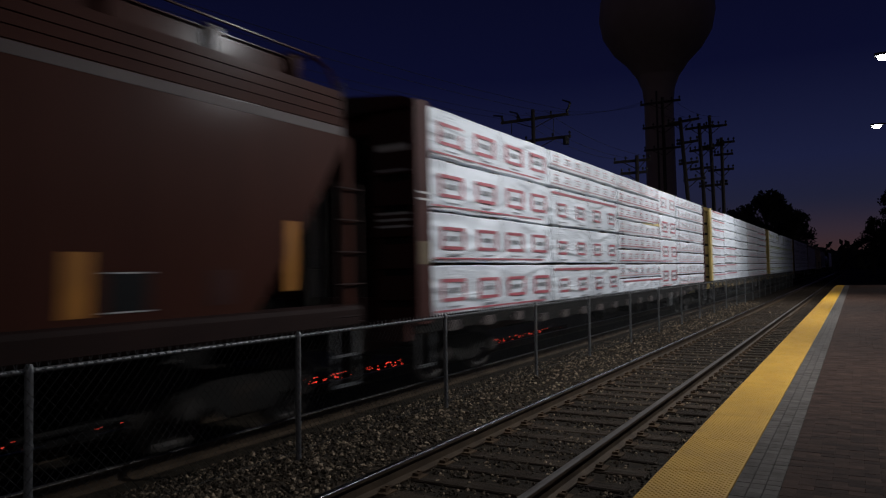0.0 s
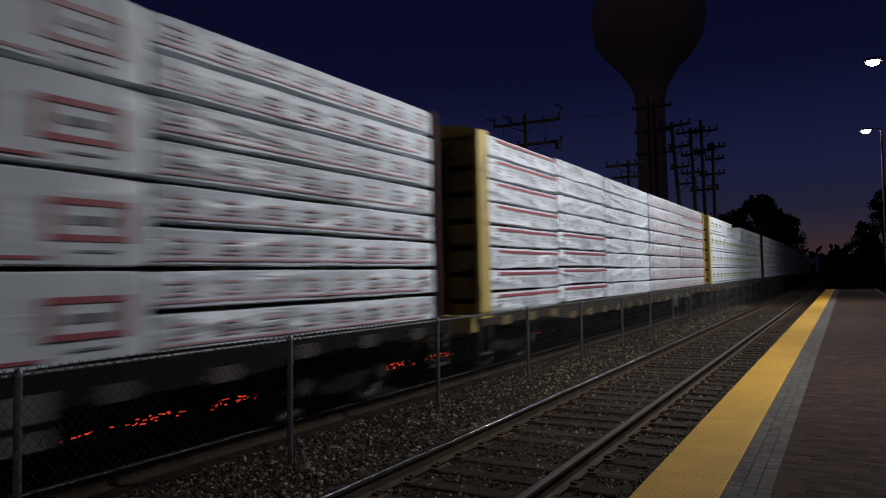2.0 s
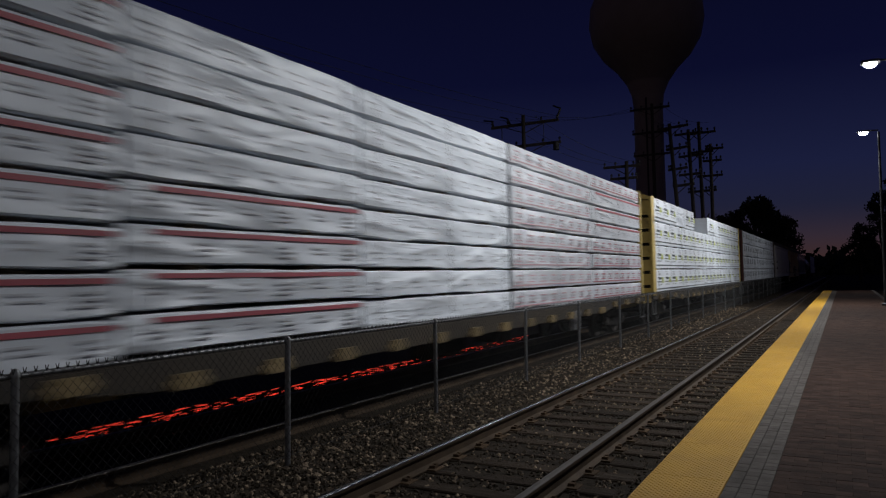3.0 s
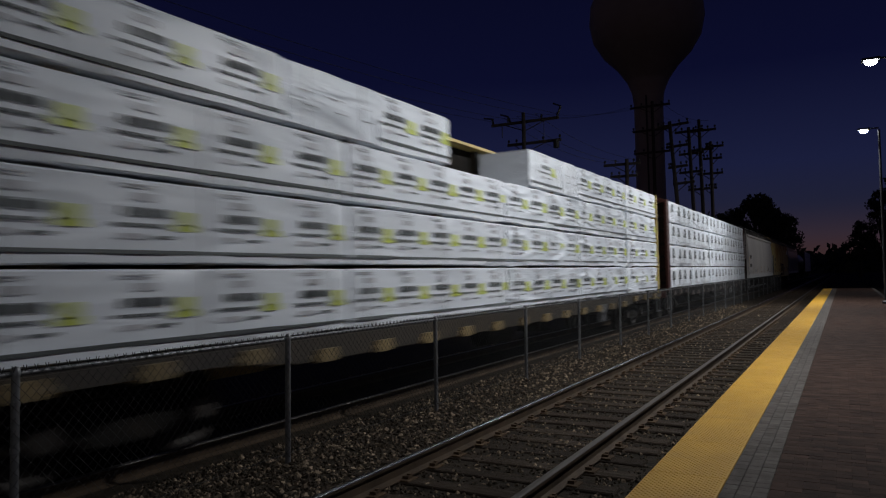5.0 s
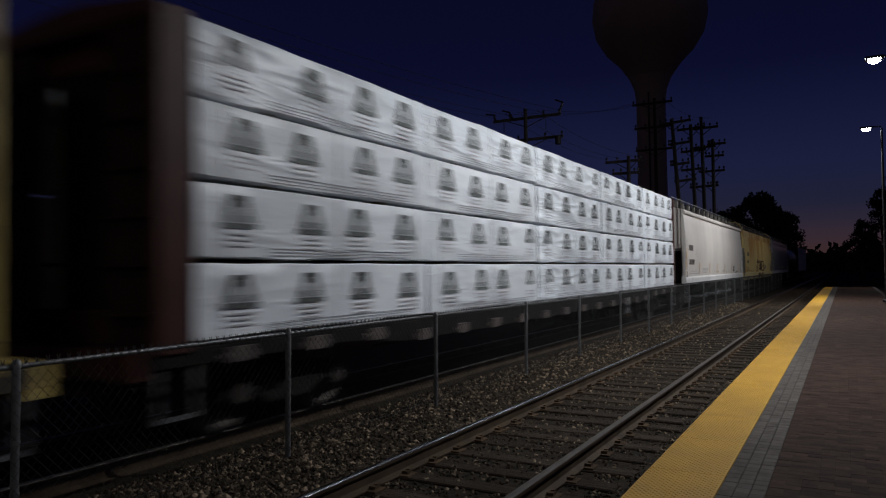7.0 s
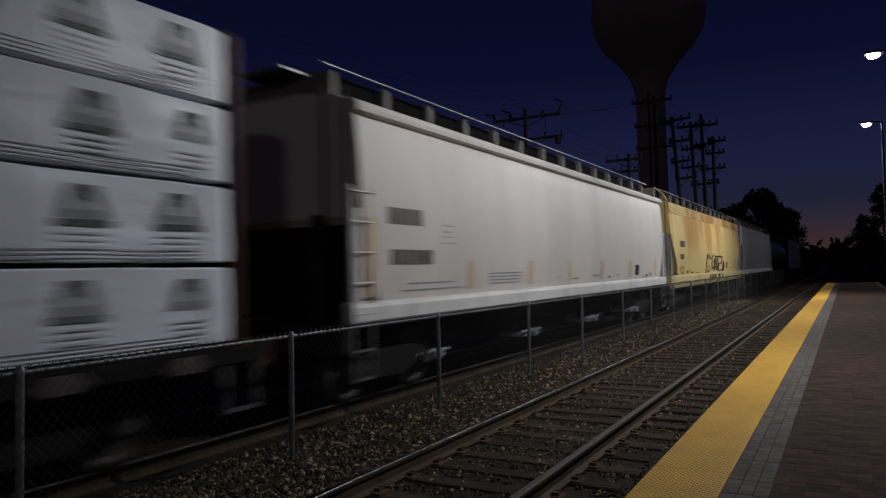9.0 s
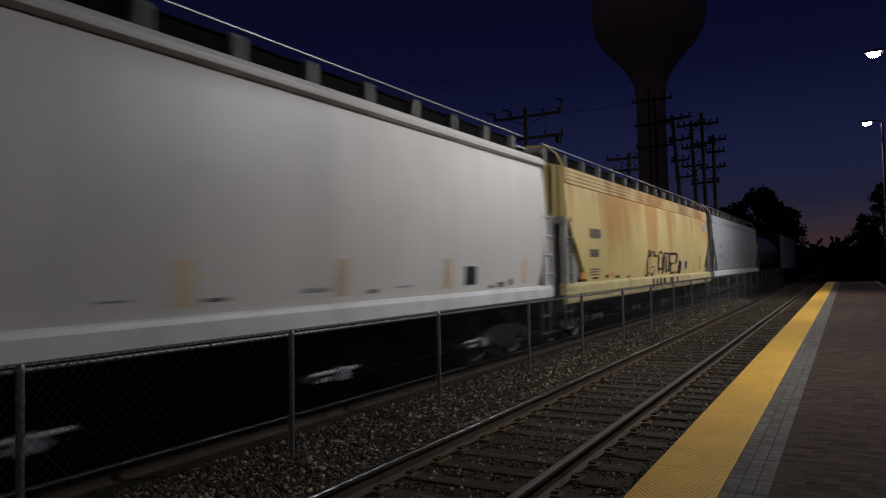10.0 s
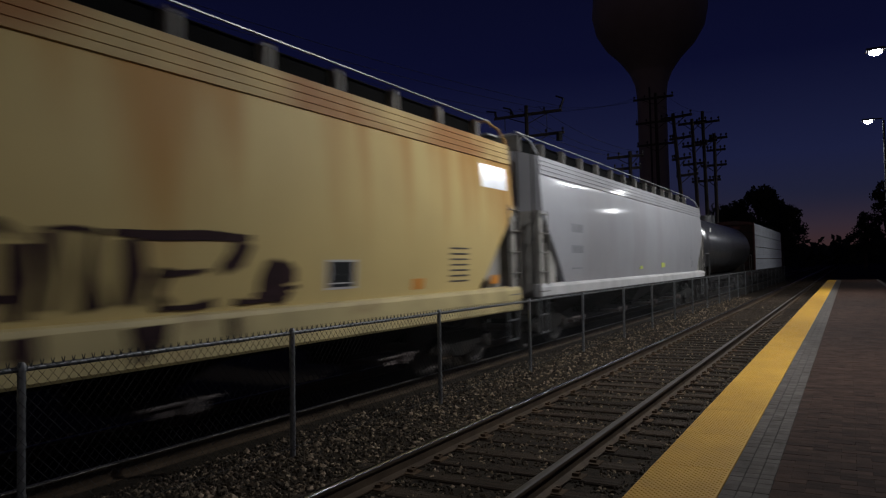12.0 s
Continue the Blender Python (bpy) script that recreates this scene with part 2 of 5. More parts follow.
INK_PALE = surface("pale_grey_ink", (0.42, 0.42, 0.44), 0.5, 0, 0.12, 3, 60, 0, spread=0.1)
INK_EMBLEM = surface("dark_green_grey_ink", (0.11, 0.12, 0.118), 0.5, 0, 0.25, 3, 60, 0, spread=0.3)
END_GREY = surface("pale_end_plate", (0.27, 0.255, 0.23), 0.7, 0, 0.2, 2, 50, 0.1, (0.12, 0.09, 0.06), 1.2, 0.6, spread=0.1)
END_STEEL = surface("dark_end_steel", (0.026, 0.023, 0.020), 0.8, 0, 0.35, 2, 50, 0.15, (0.05, 0.035, 0.025), 1.5, spread=0.1)
# bulkhead faces: brown and yellow car paint darkened for shade, with stains
SHADED_BROWN = surface("shaded_brown_face", (0.020, 0.011, 0.009), 0.85, 0, 0.35, 2, 50, 0.1, (0.026, 0.016, 0.013), 1.2, spread=0.1)
SHADED_YELLOW = surface("shaded_yellow_face", (0.23, 0.165, 0.058), 0.8, 0, 0.4, 1.6, 40, 0.15, (0.035, 0.026, 0.015), 1.1, 0.45, spread=0.1)
INK_BLACK = surface("black_ink", (0.012, 0.013, 0.014), 0.7, 0, 0.15, 3, 60, 0, spread=0.1)
INK_LIME = surface("lime_ink", (0.50, 0.56, 0.09), 0.5, 0, 0.15, 3, 60, 0, spread=0.1)
INK_ORANGE = surface("orange_plate", (0.50, 0.20, 0.03), 0.5, 0, 0.15, 3, 60, 0, spread=0.1)
OLD_WINCH = surface("worn_winch_paint", (0.17, 0.12, 0.05), 0.6, 0, 0.3, 4, 50, 0.1, (0.08, 0.06, 0.04), 4)
RUSTY_TAN = surface("rust_stained_eave", (0.46, 0.33, 0.13), 0.7, 0, 0.15, 1.2, 50, 0.1, (0.30, 0.135, 0.032), 0.55, 0.42, spread=0.06)
WINCH_DULL = surface("grimy_winch_paint", (0.062, 0.046, 0.042), 0.75, 0, 0.3, 4, 50, 0.1, (0.02, 0.015, 0.013), 3)
# on the roof brackets this grey is car paint with shade mixed in
DIM_GREY = surface("dim_grey_paint", (0.13, 0.12, 0.105), 0.7, 0, 0.2, 3, 50, 0.1)
FRESH_WOOD = surface("fresh_sawn_wood", (0.44, 0.34, 0.14), 0.75, 0, 0.2, 4, 50, 0.15, stretch=(6, 0.5, 6))
WOODEND = surface("sawn_dunnage", (0.16, 0.12, 0.07), 0.8, 0, 0.25, 6, 60, 0.2, spread=0.3)
FADED_RED = surface("faded_red_strip", (0.066, 0.040, 0.035), 0.6, 0, 0.3, 1.1, 40, 0.1, (0.05, 0.024, 0.02), 0.7, 0.52, spread=0)
RED_HOPPER = streaked("oxide_red_car_paint", (0.056, 0.0195, 0.0135), (0.034, 0.0125, 0.009), 0.6, 0.6, 0.06, False, 0.05)
RED_HOPPER.node_tree.nodes["Principled BSDF"].inputs["Coat Roughness"].default_value = 0.2
GREY_HOPPER = streaked("light_grey_car_paint", (0.48, 0.445, 0.41), (0.30, 0.28, 0.26), 0.35, 0.5)
TAN_HOPPER = streaked("rust_streaked_tan_paint", (0.50, 0.38, 0.155), (0.36, 0.175, 0.032), 0.9, 0.62, 0.0, True, 0.22)
SILVER_HOPPER = streaked("silver_grey_car_paint", (0.33, 0.33, 0.345), (0.22, 0.20, 0.18), 0.3, 0.42, 0.6)
BLACK_TANK = surface("black_tank_paint", (0.022, 0.022, 0.024), 0.3, 0, 0.2, 1.2, 40, 0.04, spread=0)
LEDGE_WHITE = surface("pale_sill", (0.46, 0.45, 0.44), 0.55, 0, 0.2, 1.5, 50, 0.08, (0.3, 0.27, 0.23), 1.5, 0.6, spread=0.1)
LEDGE_CREAM = surface("cream_sill", (0.46, 0.37, 0.17), 0.65, 0, 0.2, 1.5, 50, 0.08, (0.22, 0.13, 0.055), 1.3, 0.54, spread=0.1)
for dull in (INK_BLACK, INK_EMBLEM, STENCIL, BROWN_CAR, BLACKGEAR, END_STEEL, SHADED_BROWN, RED_SILL):      # matt, dusty paint
    dull.node_tree.nodes["Principled BSDF"].inputs["Specular IOR Level"].default_value = 0.14
for dusty in (GRAVEL, STONE, TIMBER, BRICK, BRICK_FAR, GREY_PAVER, RAILSIDE, RUST):      # dry, dusty, without shine
    dusty.node_tree.nodes["Principled BSDF"].inputs["Specular IOR Level"].default_value = 0.12
# glow for specks that stand in for ballast lit red
SPECK_RED = glow("red_speck_glow", (1.0, 0.075, 0.045), 0.75)
# nearly shineless black for the long trough hatches
MATT_BLACK = surface("matt_black", (0.004, 0.004, 0.004), 0.95, 0, 0.3, 4, 40, 0, spread=0)
MATT_BLACK.node_tree.nodes["Principled BSDF"].inputs["Specular IOR Level"].default_value = 0.05
# bright metal put where the lamp's glare shows on the tan side
GLARE_METAL = surface("lamp_glare_metal", (0.88, 0.89, 0.90), 0.33, 1.0, 0.05, 3, 30, 0.02, spread=0)

# ---- mesh helpers ----


class Form:
    """Collects vertices and faces of one mesh."""

    def __init__(self):
        self.v, self.f = [], []

    def add(self, verts, faces):
        k = len(self.v)
        self.v += [tuple(p) for p in verts]
        self.f += [tuple(i + k for i in f) for f in faces]
        return self

    def box(self, x0, x1, y0, y1, z0, z1):
        p = [(x, y, z) for z in (z0, z1) for y in (y0, y1) for x in (x0, x1)]
        return self.add(p, [(0, 2, 3, 1), (4, 5, 7, 6), (0, 1, 5, 4), (2, 6, 7, 3), (0, 4, 6, 2), (1, 3, 7, 5)])

    def slab(self, x0, x1, y0, y1, z0, z1, c):
        """A box with its upper edges chamfered by c."""
        lo = [(x0, y0), (x1, y0), (x1, y1), (x0, y1)]
        hi = [(x0 + c, y0 + c), (x1 - c, y0 + c), (x1 - c, y1 - c), (x0 + c, y1 - c)]
        p = [(x, y, z0) for x, y in lo] + [(x, y, z1 - c) for x, y in lo] + [(x, y, z1) for x, y in hi]
        f = [(3, 2, 1, 0), (8, 9, 10, 11)]
        for b in (0, 4):
            f += [(b + i, b + (i + 1) % 4, b + 4 + (i + 1) % 4, b + 4 + i) for i in range(4)]
        return self.add(p, f)

    def tube(self, a, b, r, n=8, r2=None):
        a, b = Vector(a), Vector(b)
        w = (b - a).normalized()
        u = w.orthogonal().normalized(); q = w.cross(u)
        r2 = r if r2 is None else r2
        p = [a + (u * math.cos(2 * math.pi * i / n) + q * math.sin(2 * math.pi * i / n)) * r for i in range(n)]
        p += [b + (u * math.cos(2 * math.pi * i / n) + q * math.sin(2 * math.pi * i / n)) * r2 for i in range(n)]
        f = [(i, (i + 1) % n, n + (i + 1) % n, n + i) for i in range(n)] + [tuple(range(n - 1, -1, -1)), tuple(range(n, 2 * n))]
        return self.add(p, f)

    def loft(self, rings, close=True):
        """Closed rings of equal count, joined one to the next, with end caps."""
        n = len(rings[0])
        p = [q for r in rings for q in r]
        f = [(k * n + i, k * n + (i + 1) % n, (k + 1) * n + (i + 1) % n, (k + 1) * n + i) for k in range(len(rings) - 1) for i in range(n)]
        if close:
            f += [tuple(range(n - 1, -1, -1)), tuple(range((len(rings) - 1) * n, len(rings) * n))]
        return self.add(p, f)

    def prism(self, poly, y0, y1):
        """A polygon of (x, z), run along y."""
        return self.loft([[(x, y0, z) for x, z in poly], [(x, y1, z) for x, z in poly]])

    def turn(self, profile, n=32):
        """A profile of (radius, z), turned about z."""
        return self.loft([[(r * math.cos(2 * math.pi * i / n), r * math.sin(2 * math.pi * i / n), z) for i in range(n)] for r, z in profile])

    def mesh(self, name, material, smooth=False, bevel=0.0):
        me = bpy.data.meshes.new(name)
        me.from_pydata(self.v, [], self.f)
        if bevel or smooth or len(self.f) < 4000:
            bm = bmesh.new(); bm.from_mesh(me)
            bmesh.ops.recalc_face_normals(bm, faces=bm.faces)
            if bevel:
                bmesh.ops.bevel(bm, geom=[e for e in bm.edges if len(e.link_faces) == 2 and e.calc_face_angle() > 0.6], offset=bevel, segments=2, affect="EDGES", profile=0.6)
            bm.to_mesh(me); bm.free()
        if smooth:
            me.shade_smooth()
            me.set_sharp_from_angle(angle=radians(38))
        me.materials.append(material)
        return me


def part(name, form, material, parent, label="", smooth=False, bevel=0.0, at=None):
    me = form if isinstance(form, bpy.types.Mesh) else form.mesh(name, material, smooth, bevel)
    ob = new(name, me)
    ob.parent = parent
    if at is not None:
        ob.matrix_basis = at
    return tagged(ob, label)


def thing(name, label, category, group="", kind="", at=None):
    ob = new(name)
    if at is not None:
        ob.matrix_basis = at
    return tagged(ob, label, category, group, kind)

# ---- ground, tracks and platform ----


def build_ground():
    prof = [(-2500, -1.8), (-60, -1.6), (-11.3, -0.85), (-9.25, -0.80), (-8.9, -0.36), (-8.75, -0.21), (-8.6, -0.172), (-5.75, -0.172), (-5.45, -0.14), (-4.95, -0.11),
            (-4.55, -0.19), (-4.3, -0.20), (-2.5, -0.200), (-2.2, -0.205), (-1.75, -0.215), (-1.2, -0.22), (2.2, -0.22), (2.6, -0.05), (60, 0.0), (2500, -0.5)]
    ys = [-2500, -200, -30, 0, 30, 60, 120, 400, 2500]
    p = [(x, y, z) for y in ys for x, z in prof]
    n = len(prof)
    f = Form().add(p, [(j * n + i, j * n + i + 1, (j + 1) * n + i + 1, (j + 1) * n + i) for j in range(len(ys) - 1) for i in range(n - 1)])
    g = new("ground", f.mesh("ground", GRAVEL))
    tagged(g, "grey-brown ballast gravel ground along the railway", "ground", kind="structure")


def stones(name, count, box, zfun, size, seed, label):
    """Loose stones, joined: each a squashed, uneven octahedron."""
    rng = np.random.default_rng(seed)
    base = np.array([(1, 0, 0), (0, 1, 0), (-1, 0, 0), (0, -1, 0), (0, 0, 0.8), (0, 0, -0.8)], float)
    tri = np.array([(0, 1, 4), (1, 2, 4), (2, 3, 4), (3, 0, 4), (1, 0, 5), (2, 1, 5), (3, 2, 5), (0, 3, 5)])
    xs = rng.uniform(box[0], box[1], count); u = rng.uniform(0, 1, count)
    ys = box[2] + (box[3] - box[2]) * u ** 1.9
    s = rng.uniform(size[0], size[1], count) * (1 + 0.6 * rng.uniform(0, 1, count) ** 4)
    v = base[None] * (1 + rng.uniform(-0.35, 0.35, (count, 6, 3))) * s[:, None, None]
    a = rng.uniform(0, 6.28, count); ca, sa = np.cos(a), np.sin(a)
    tilt = rng.uniform(-0.7, 0.7, count); ct, st = np.cos(tilt), np.sin(tilt)
    x, y, z = v[..., 0].copy(), v[..., 1].copy(), v[..., 2].copy()
    x, z = x * ct[:, None] - z * st[:, None], x * st[:, None] + z * ct[:, None]
    x, y = x * ca[:, None] - y * sa[:, None], x * sa[:, None] + y * ca[:, None]
    z0 = np.array([zfun(q) for q in xs])
    v = np.stack([x + xs[:, None], y + ys[:, None], z + (z0 + s * 0.25)[:, None]], -1).reshape(-1, 3)
    f = (tri[None] + (np.arange(count) * 6)[:, None, None]).reshape(-1, 3)
    me = bpy.data.meshes.new(name)
    me.from_pydata(v.tolist(), [], f.tolist())
    me.materials.append(STONE)
    return tagged(new(name, me), label, "ballast", kind="stuff")


def bed(x):
    return float(np.interp(x, [-9.0, -8.75, -8.6, -5.75, -5.45, -4.95, -4.55, -4.3, -2.5, -2.2, -1.75], [-0.40, -0.21, -0.172, -0.172, -0.14, -0.11, -0.19, -0.20, -0.200, -0.205, -0.215]))


def rail_form(y0, y1):
    """A rail's foot and web, its top at z = -0.012 (the head's polished cap lies above)."""
    return Form().prism([(-0.07, -0.18), (0.07, -0.18), (0.07, -0.168), (0.012, -0.145), (0.009, -0.05), (0.035, -0.038), (0.036, -0.012),
                         (-0.036, -0.012), (-0.035, -0.038), (-0.009, -0.05), (-0.012, -0.145), (-0.07, -0.168)], y0, y1)


def build_track(name, x, label, split, head):
    track = thing(name, label, "railway track", kind="structure", at=pose(x, 0, 0))
    for side in (-0.7535, 0.7535):
        r = part("rail", rail_form(-60, 400), RAILSIDE, track, at=pose(side, 0, 0))
        part("railhead", Form().prism([(-0.036, -0.012), (0.036, -0.012), (0.0355, -0.009), (0.0335, -0.005), (0.030, -0.0022), (0.024, -0.0007), (0.012, 0.0), (-0.012, 0.0), (-0.024, -0.0007), (-0.032, -0.004)], -60, 400),
             head if side < 0 or not split else WORNHEAD, r, "worn running surface", smooth=True)
    tie = Form().slab(-1.3, 1.3, -0.115, 0.115, -0.36, -0.18, 0.012).mesh("tie", TIMBER)
    plate = Form().slab(-0.17, 0.17, -0.09, 0.09, -0.181, -0.166, 0.004).mesh("tie_plate", RUST)
    spike = Form().box(-0.115, -0.082, -0.055, -0.02, -0.17, -0.128).box(0.082, 0.115, 0.02, 0.055, -0.17, -0.128)
    spike.box(-0.125, -0.06, -0.03, 0.03, -0.166, -0.14).box(0.06, 0.125, -0.03, 0.03, -0.166, -0.14)
    spike = spike.mesh("rail_clip", RUST)
    far = Form()
    rng = random.Random(4)
    for i in range(420):
        y = -12 + 0.53 * i + rng.uniform(-0.03, 0.03)
        if split and 2.5 < y < 48:
            m = pose(rng.uniform(-0.04, 0.04), y, rng.uniform(-0.006, 0.004), 0, 0, rng.uniform(-0.8, 0.8))
            t = part("tie", tie, TIMBER, track, at=m)
            for side in (-0.7535, 0.7535):
                pl = part("tie_plate", plate, RUST, track, at=pose(side, y, 0))
                if y < 30:
                    part("rail_clip", spike, RUST, pl)
        else:
            far.slab(-1.3, 1.3, y - 0.115, y + 0.115, -0.36, -0.18, 0.012)
    tagged(part("distant_ties", far, TIMBER, track), kind="stuff")


PLAT = 0.149            # the platform's height above the rails
EDGE, YELLOW_TO, GREY_TO, BACK = -1.476, -0.876, -0.555, 1.95
END = 64.0


def build_platform():
    plat = thing("platform", "low brick-paved station platform with a yellow tactile edge", "platform", kind="structure")
    part("slab", Form().box(EDGE - 0.01, BACK, -14, END, -0.4, PLAT - 0.065).box(EDGE - 0.035, EDGE, -14, END, PLAT - 0.2, PLAT - 0.075), CONCRETE, plat, "grey concrete slab and edge")
    # tactile panels with rows of truncated domes
    dome = Form().slab(0, YELLOW_TO - EDGE - 0.004, 0, 1.212, -0.06, 0.0, 0.003)
    for j in range(40):
        for i in range(13 - j % 2):
            cx, cy = 0.022 + 0.046 * i + 0.023 * (j % 2), 0.02 + 0.0302 * j
            ring = [[(cx + r * math.cos(a), cy + r * math.sin(a), z) for a in (k * math.pi / 3 for k in range(6))] for r, z in ((0.0115, 0.0), (0.0065, 0.0045))]
            dome.loft(ring)
    panel = dome.mesh("tactile_panel", YELLOW_TILE)
    rng = random.Random(8)
    y = 8.58 - 1.22 * 12
    while y < END - 1.22:
        part("tactile_panel", panel, YELLOW_TILE, plat, at=pose(EDGE, y, PLAT + rng.uniform(-0.002, 0.002), 0, 0, rng.uniform(-0.08, 0.08)))
        y += 1.22
    # three courses of small grey pavers, and a single border along the back edge
    w = (GREY_TO - YELLOW_TO) / 3
    grey = Form().slab(0.002, w - 0.002, 0.002, 0.123, -0.06, 0.0, 0.003).mesh("grey_paver", GREY_PAVER)
    far = Form()
    for k in range(3):
        for i in range(556):
            y = -5.5 + 0.125 * i
            z = PLAT - 0.003 + rng.uniform(-0.002, 0.002)
            if 4.8 < y < 17:
                part("grey_paver", grey, GREY_PAVER, plat, at=pose(YELLOW_TO + k * w, y, z))
            elif y < END - 0.3:
                far.slab(YELLOW_TO + k * w + 0.002, YELLOW_TO + k * w + w - 0.002, y + 0.002, y + 0.123, z - 0.06, z, 0.003)
    for i in range(350):
        far.slab(BACK - 0.2, BACK - 0.003, -6 + 0.2 * i, -6 + 0.2 * i + 0.196, PLAT - 0.06, PLAT - 0.002, 0.003)
    tagged(part("distant_grey_pavers", far, GREY_PAVER, plat), kind="stuff")
    # brown brick pavers in running bond across the platform
    brick = Form().slab(0.0007, 0.2193, 0.0007, 0.1093, -0.06, 0.0, 0.0012).mesh("brick", BRICK)
    far = Form()
    rows = int((END + 6) / 0.11)
    for j in range(rows):
        y = -6 + 0.11 * j
        x = GREY_TO + (0.0 if j % 2 else -0.11)
        while x < BACK - 0.2:
            x0, x1 = max(x, GREY_TO + 0.002), min(x + 0.22, BACK - 0.203)
            z = PLAT - 0.003 + rng.uniform(-0.0015, 0.0015)
            if x1 - x0 > 0.2 and 5.5 < y < 10.6 and x < 1.0:
                part("brick", brick, BRICK, plat, at=pose(x, y, z))
            elif x1 - x0 > 0.02 and (y < 40 or j % 2 == 0):
                far.slab(x0 + 0.0007, x1 - 0.0007, y + 0.0007, y + (0.1093 if y < 40 else 0.2193), z - 0.06, z, 0.0012)
            x += 0.22
    tagged(part("distant_bricks", far, BRICK_FAR, plat), kind="stuff")


FENCE_X, FENCE_TOP = -5.2, 1.196


def build_fence():
    fence = thing("chain_link_fence", "galvanised chain-link fence with round posts between the tracks", "fence", at=pose(FENCE_X, 0, 0))
    post = Form().tube((0, 0, -0.3), (0, 0, FENCE_TOP), 0.03, 12)
    post.turn([(0.034, FENCE_TOP - 0.03), (0.034, FENCE_TOP + 0.005), (0.02, FENCE_TOP + 0.03), (0.001, FENCE_TOP + 0.035)], 12)
    post = post.mesh("post", GALV, smooth=True)
    band = Form().tube((0, 0, 0), (0, 0, 0.03), 0.034, 12).mesh("band", GALV, smooth=True)
    rng = random.Random(3)
    ys = [-12.2, -9.2, -6.1, -3.0, 0.1, 2.99, 5.86, 9.02, 12.38, 15.44, 18.78, 21.87, 25.1]
    ys += [25.1 + 3.2 * k for k in range(1, 16)]
    for y in ys:
        po = part("post", post, GALV, fence, at=pose(0, y, 0, rng.uniform(-0.4, 0.4), 0.6, 0))
        for z in (0.25, 0.62, 0.95):
            part("band", band, GALV, po, at=pose(0, 0, z))
    part("top_rail", Form().tube((0.0, ys[0], FENCE_TOP - 0.02), (0, ys[-1], FENCE_TOP - 0.02), 0.021, 10), GALV, fence, smooth=True)
    part("bottom_wire", Form().tube((0.03, ys[0], -0.02), (0.03, ys[-1], -0.02), 0.003, 5), WIRE, fence)
    # the woven diamonds: zigzag wires that lean both ways, their twisted ends standing above the top rail
    net = Form()
    lo, hi, step = -0.06, FENCE_TOP + 0.012, 0.082
    run = (hi - lo) * 0.9
    y = ys[0]
    while y < ys[-1]:
        for d, off in ((1, 0.0), (-1, 0.0035)):
            a, b = Vector((0.036 + off, y, lo)), Vector((0.036 + off, y + d * run, hi))
            w = (b - a).normalized(); u = Vector((1, 0, 0)); q = w.cross(u)
            tri = [(u * math.cos(k * 2.094) + q * math.sin(k * 2.094)) * 0.0019 for k in range(3)]
            net.add([a + t for t in tri] + [b + t for t in tri], [(0, 1, 4, 3), (1, 2, 5, 4), (2, 0, 3, 5)])
        # the twisted pair of ends above the rail
        for lean in (-0.011, 0.011):
            net.tube((0.034, y, FENCE_TOP - 0.005), (0.034 + 0.3 * lean, y + lean, FENCE_TOP + 0.040), 0.005, 3, 0.0035)
        y += step
    tagged(part("wire_mesh", net, WIRE, fence, "thin diamond wire mesh"), kind="stuff")

# ---- the train ----
MOVING = []             # (thing, x, place along the line at 0 s, z, turn about z)
WHEELS = []             # (wheelset, place along its truck)
GAUGE = 0.7535


def moves(ob, s, x=FAR_TRACK, z=0.0, rz=0.0):
    ob.matrix_basis = pose(x, s, z, 0, 0, rz)
    MOVING.append((ob, x, s, z, rz))
    return ob


def truck_meshes():
    side = Form()
    poly = [(-1.15, 0.42), (-0.95, 0.62), (-0.45, 0.72), (0.45, 0.72), (0.95, 0.62), (1.15, 0.42), (0.9, 0.34), (0.6, 0.44), (0.32, 0.26), (-0.32, 0.26), (-0.6, 0.44), (-0.9, 0.34)]
    side.loft([[(x, y, z) for y, z in poly] for x in (0.93, 1.06)])
    spring = Form()
    for k in (-0.2, 0.0, 0.2):
        spring.tube((1.0, k, 0.30), (1.0, k, 0.52), 0.07, 10)
    bear = Form()
    bear.tube((1.0, 0, 0.46), (1.13, 0, 0.46), 0.12, 12)
    bolster = Form().slab(-1.0, 1.0, -0.22, 0.22, 0.45, 0.78, 0.02)
    prof = [(0.0, 0.07), (0.12, 0.075), (0.14, 0.03), (0.36, 0.02), (0.40, 0.06), (0.46, 0.062), (0.465, -0.05), (0.495, -0.06), (0.49, -0.08), (0.38, -0.075), (0.34, -0.02), (0.14, -0.03), (0.12, -0.08), (0.0, -0.08)]
    ws = Form().tube((-1.05, 0, 0), (1.05, 0, 0), 0.08, 10)
    for sgn in (-1, 1):
        n = 24
        rings = [[(sgn * (GAUGE + 0.02 + w), r * math.cos(2 * math.pi * i / n), r * math.sin(2 * math.pi * i / n)) for i in range(n)] for r, w in prof[1:-1]]
        ws.loft(rings)
    return [m.mesh(nm, mt, True) for m, nm, mt in ((side, "side_frame", BLACKGEAR), (spring, "spring_nest", BLACKGEAR), (bear, "bearing_cap", WHEELSTEEL), (bolster, "bolster", BLACKGEAR), (ws, "wheelset", WHEELSTEEL))]


SIDE, SPRING, BEAR, BOLSTER, WHEELSET = truck_meshes()


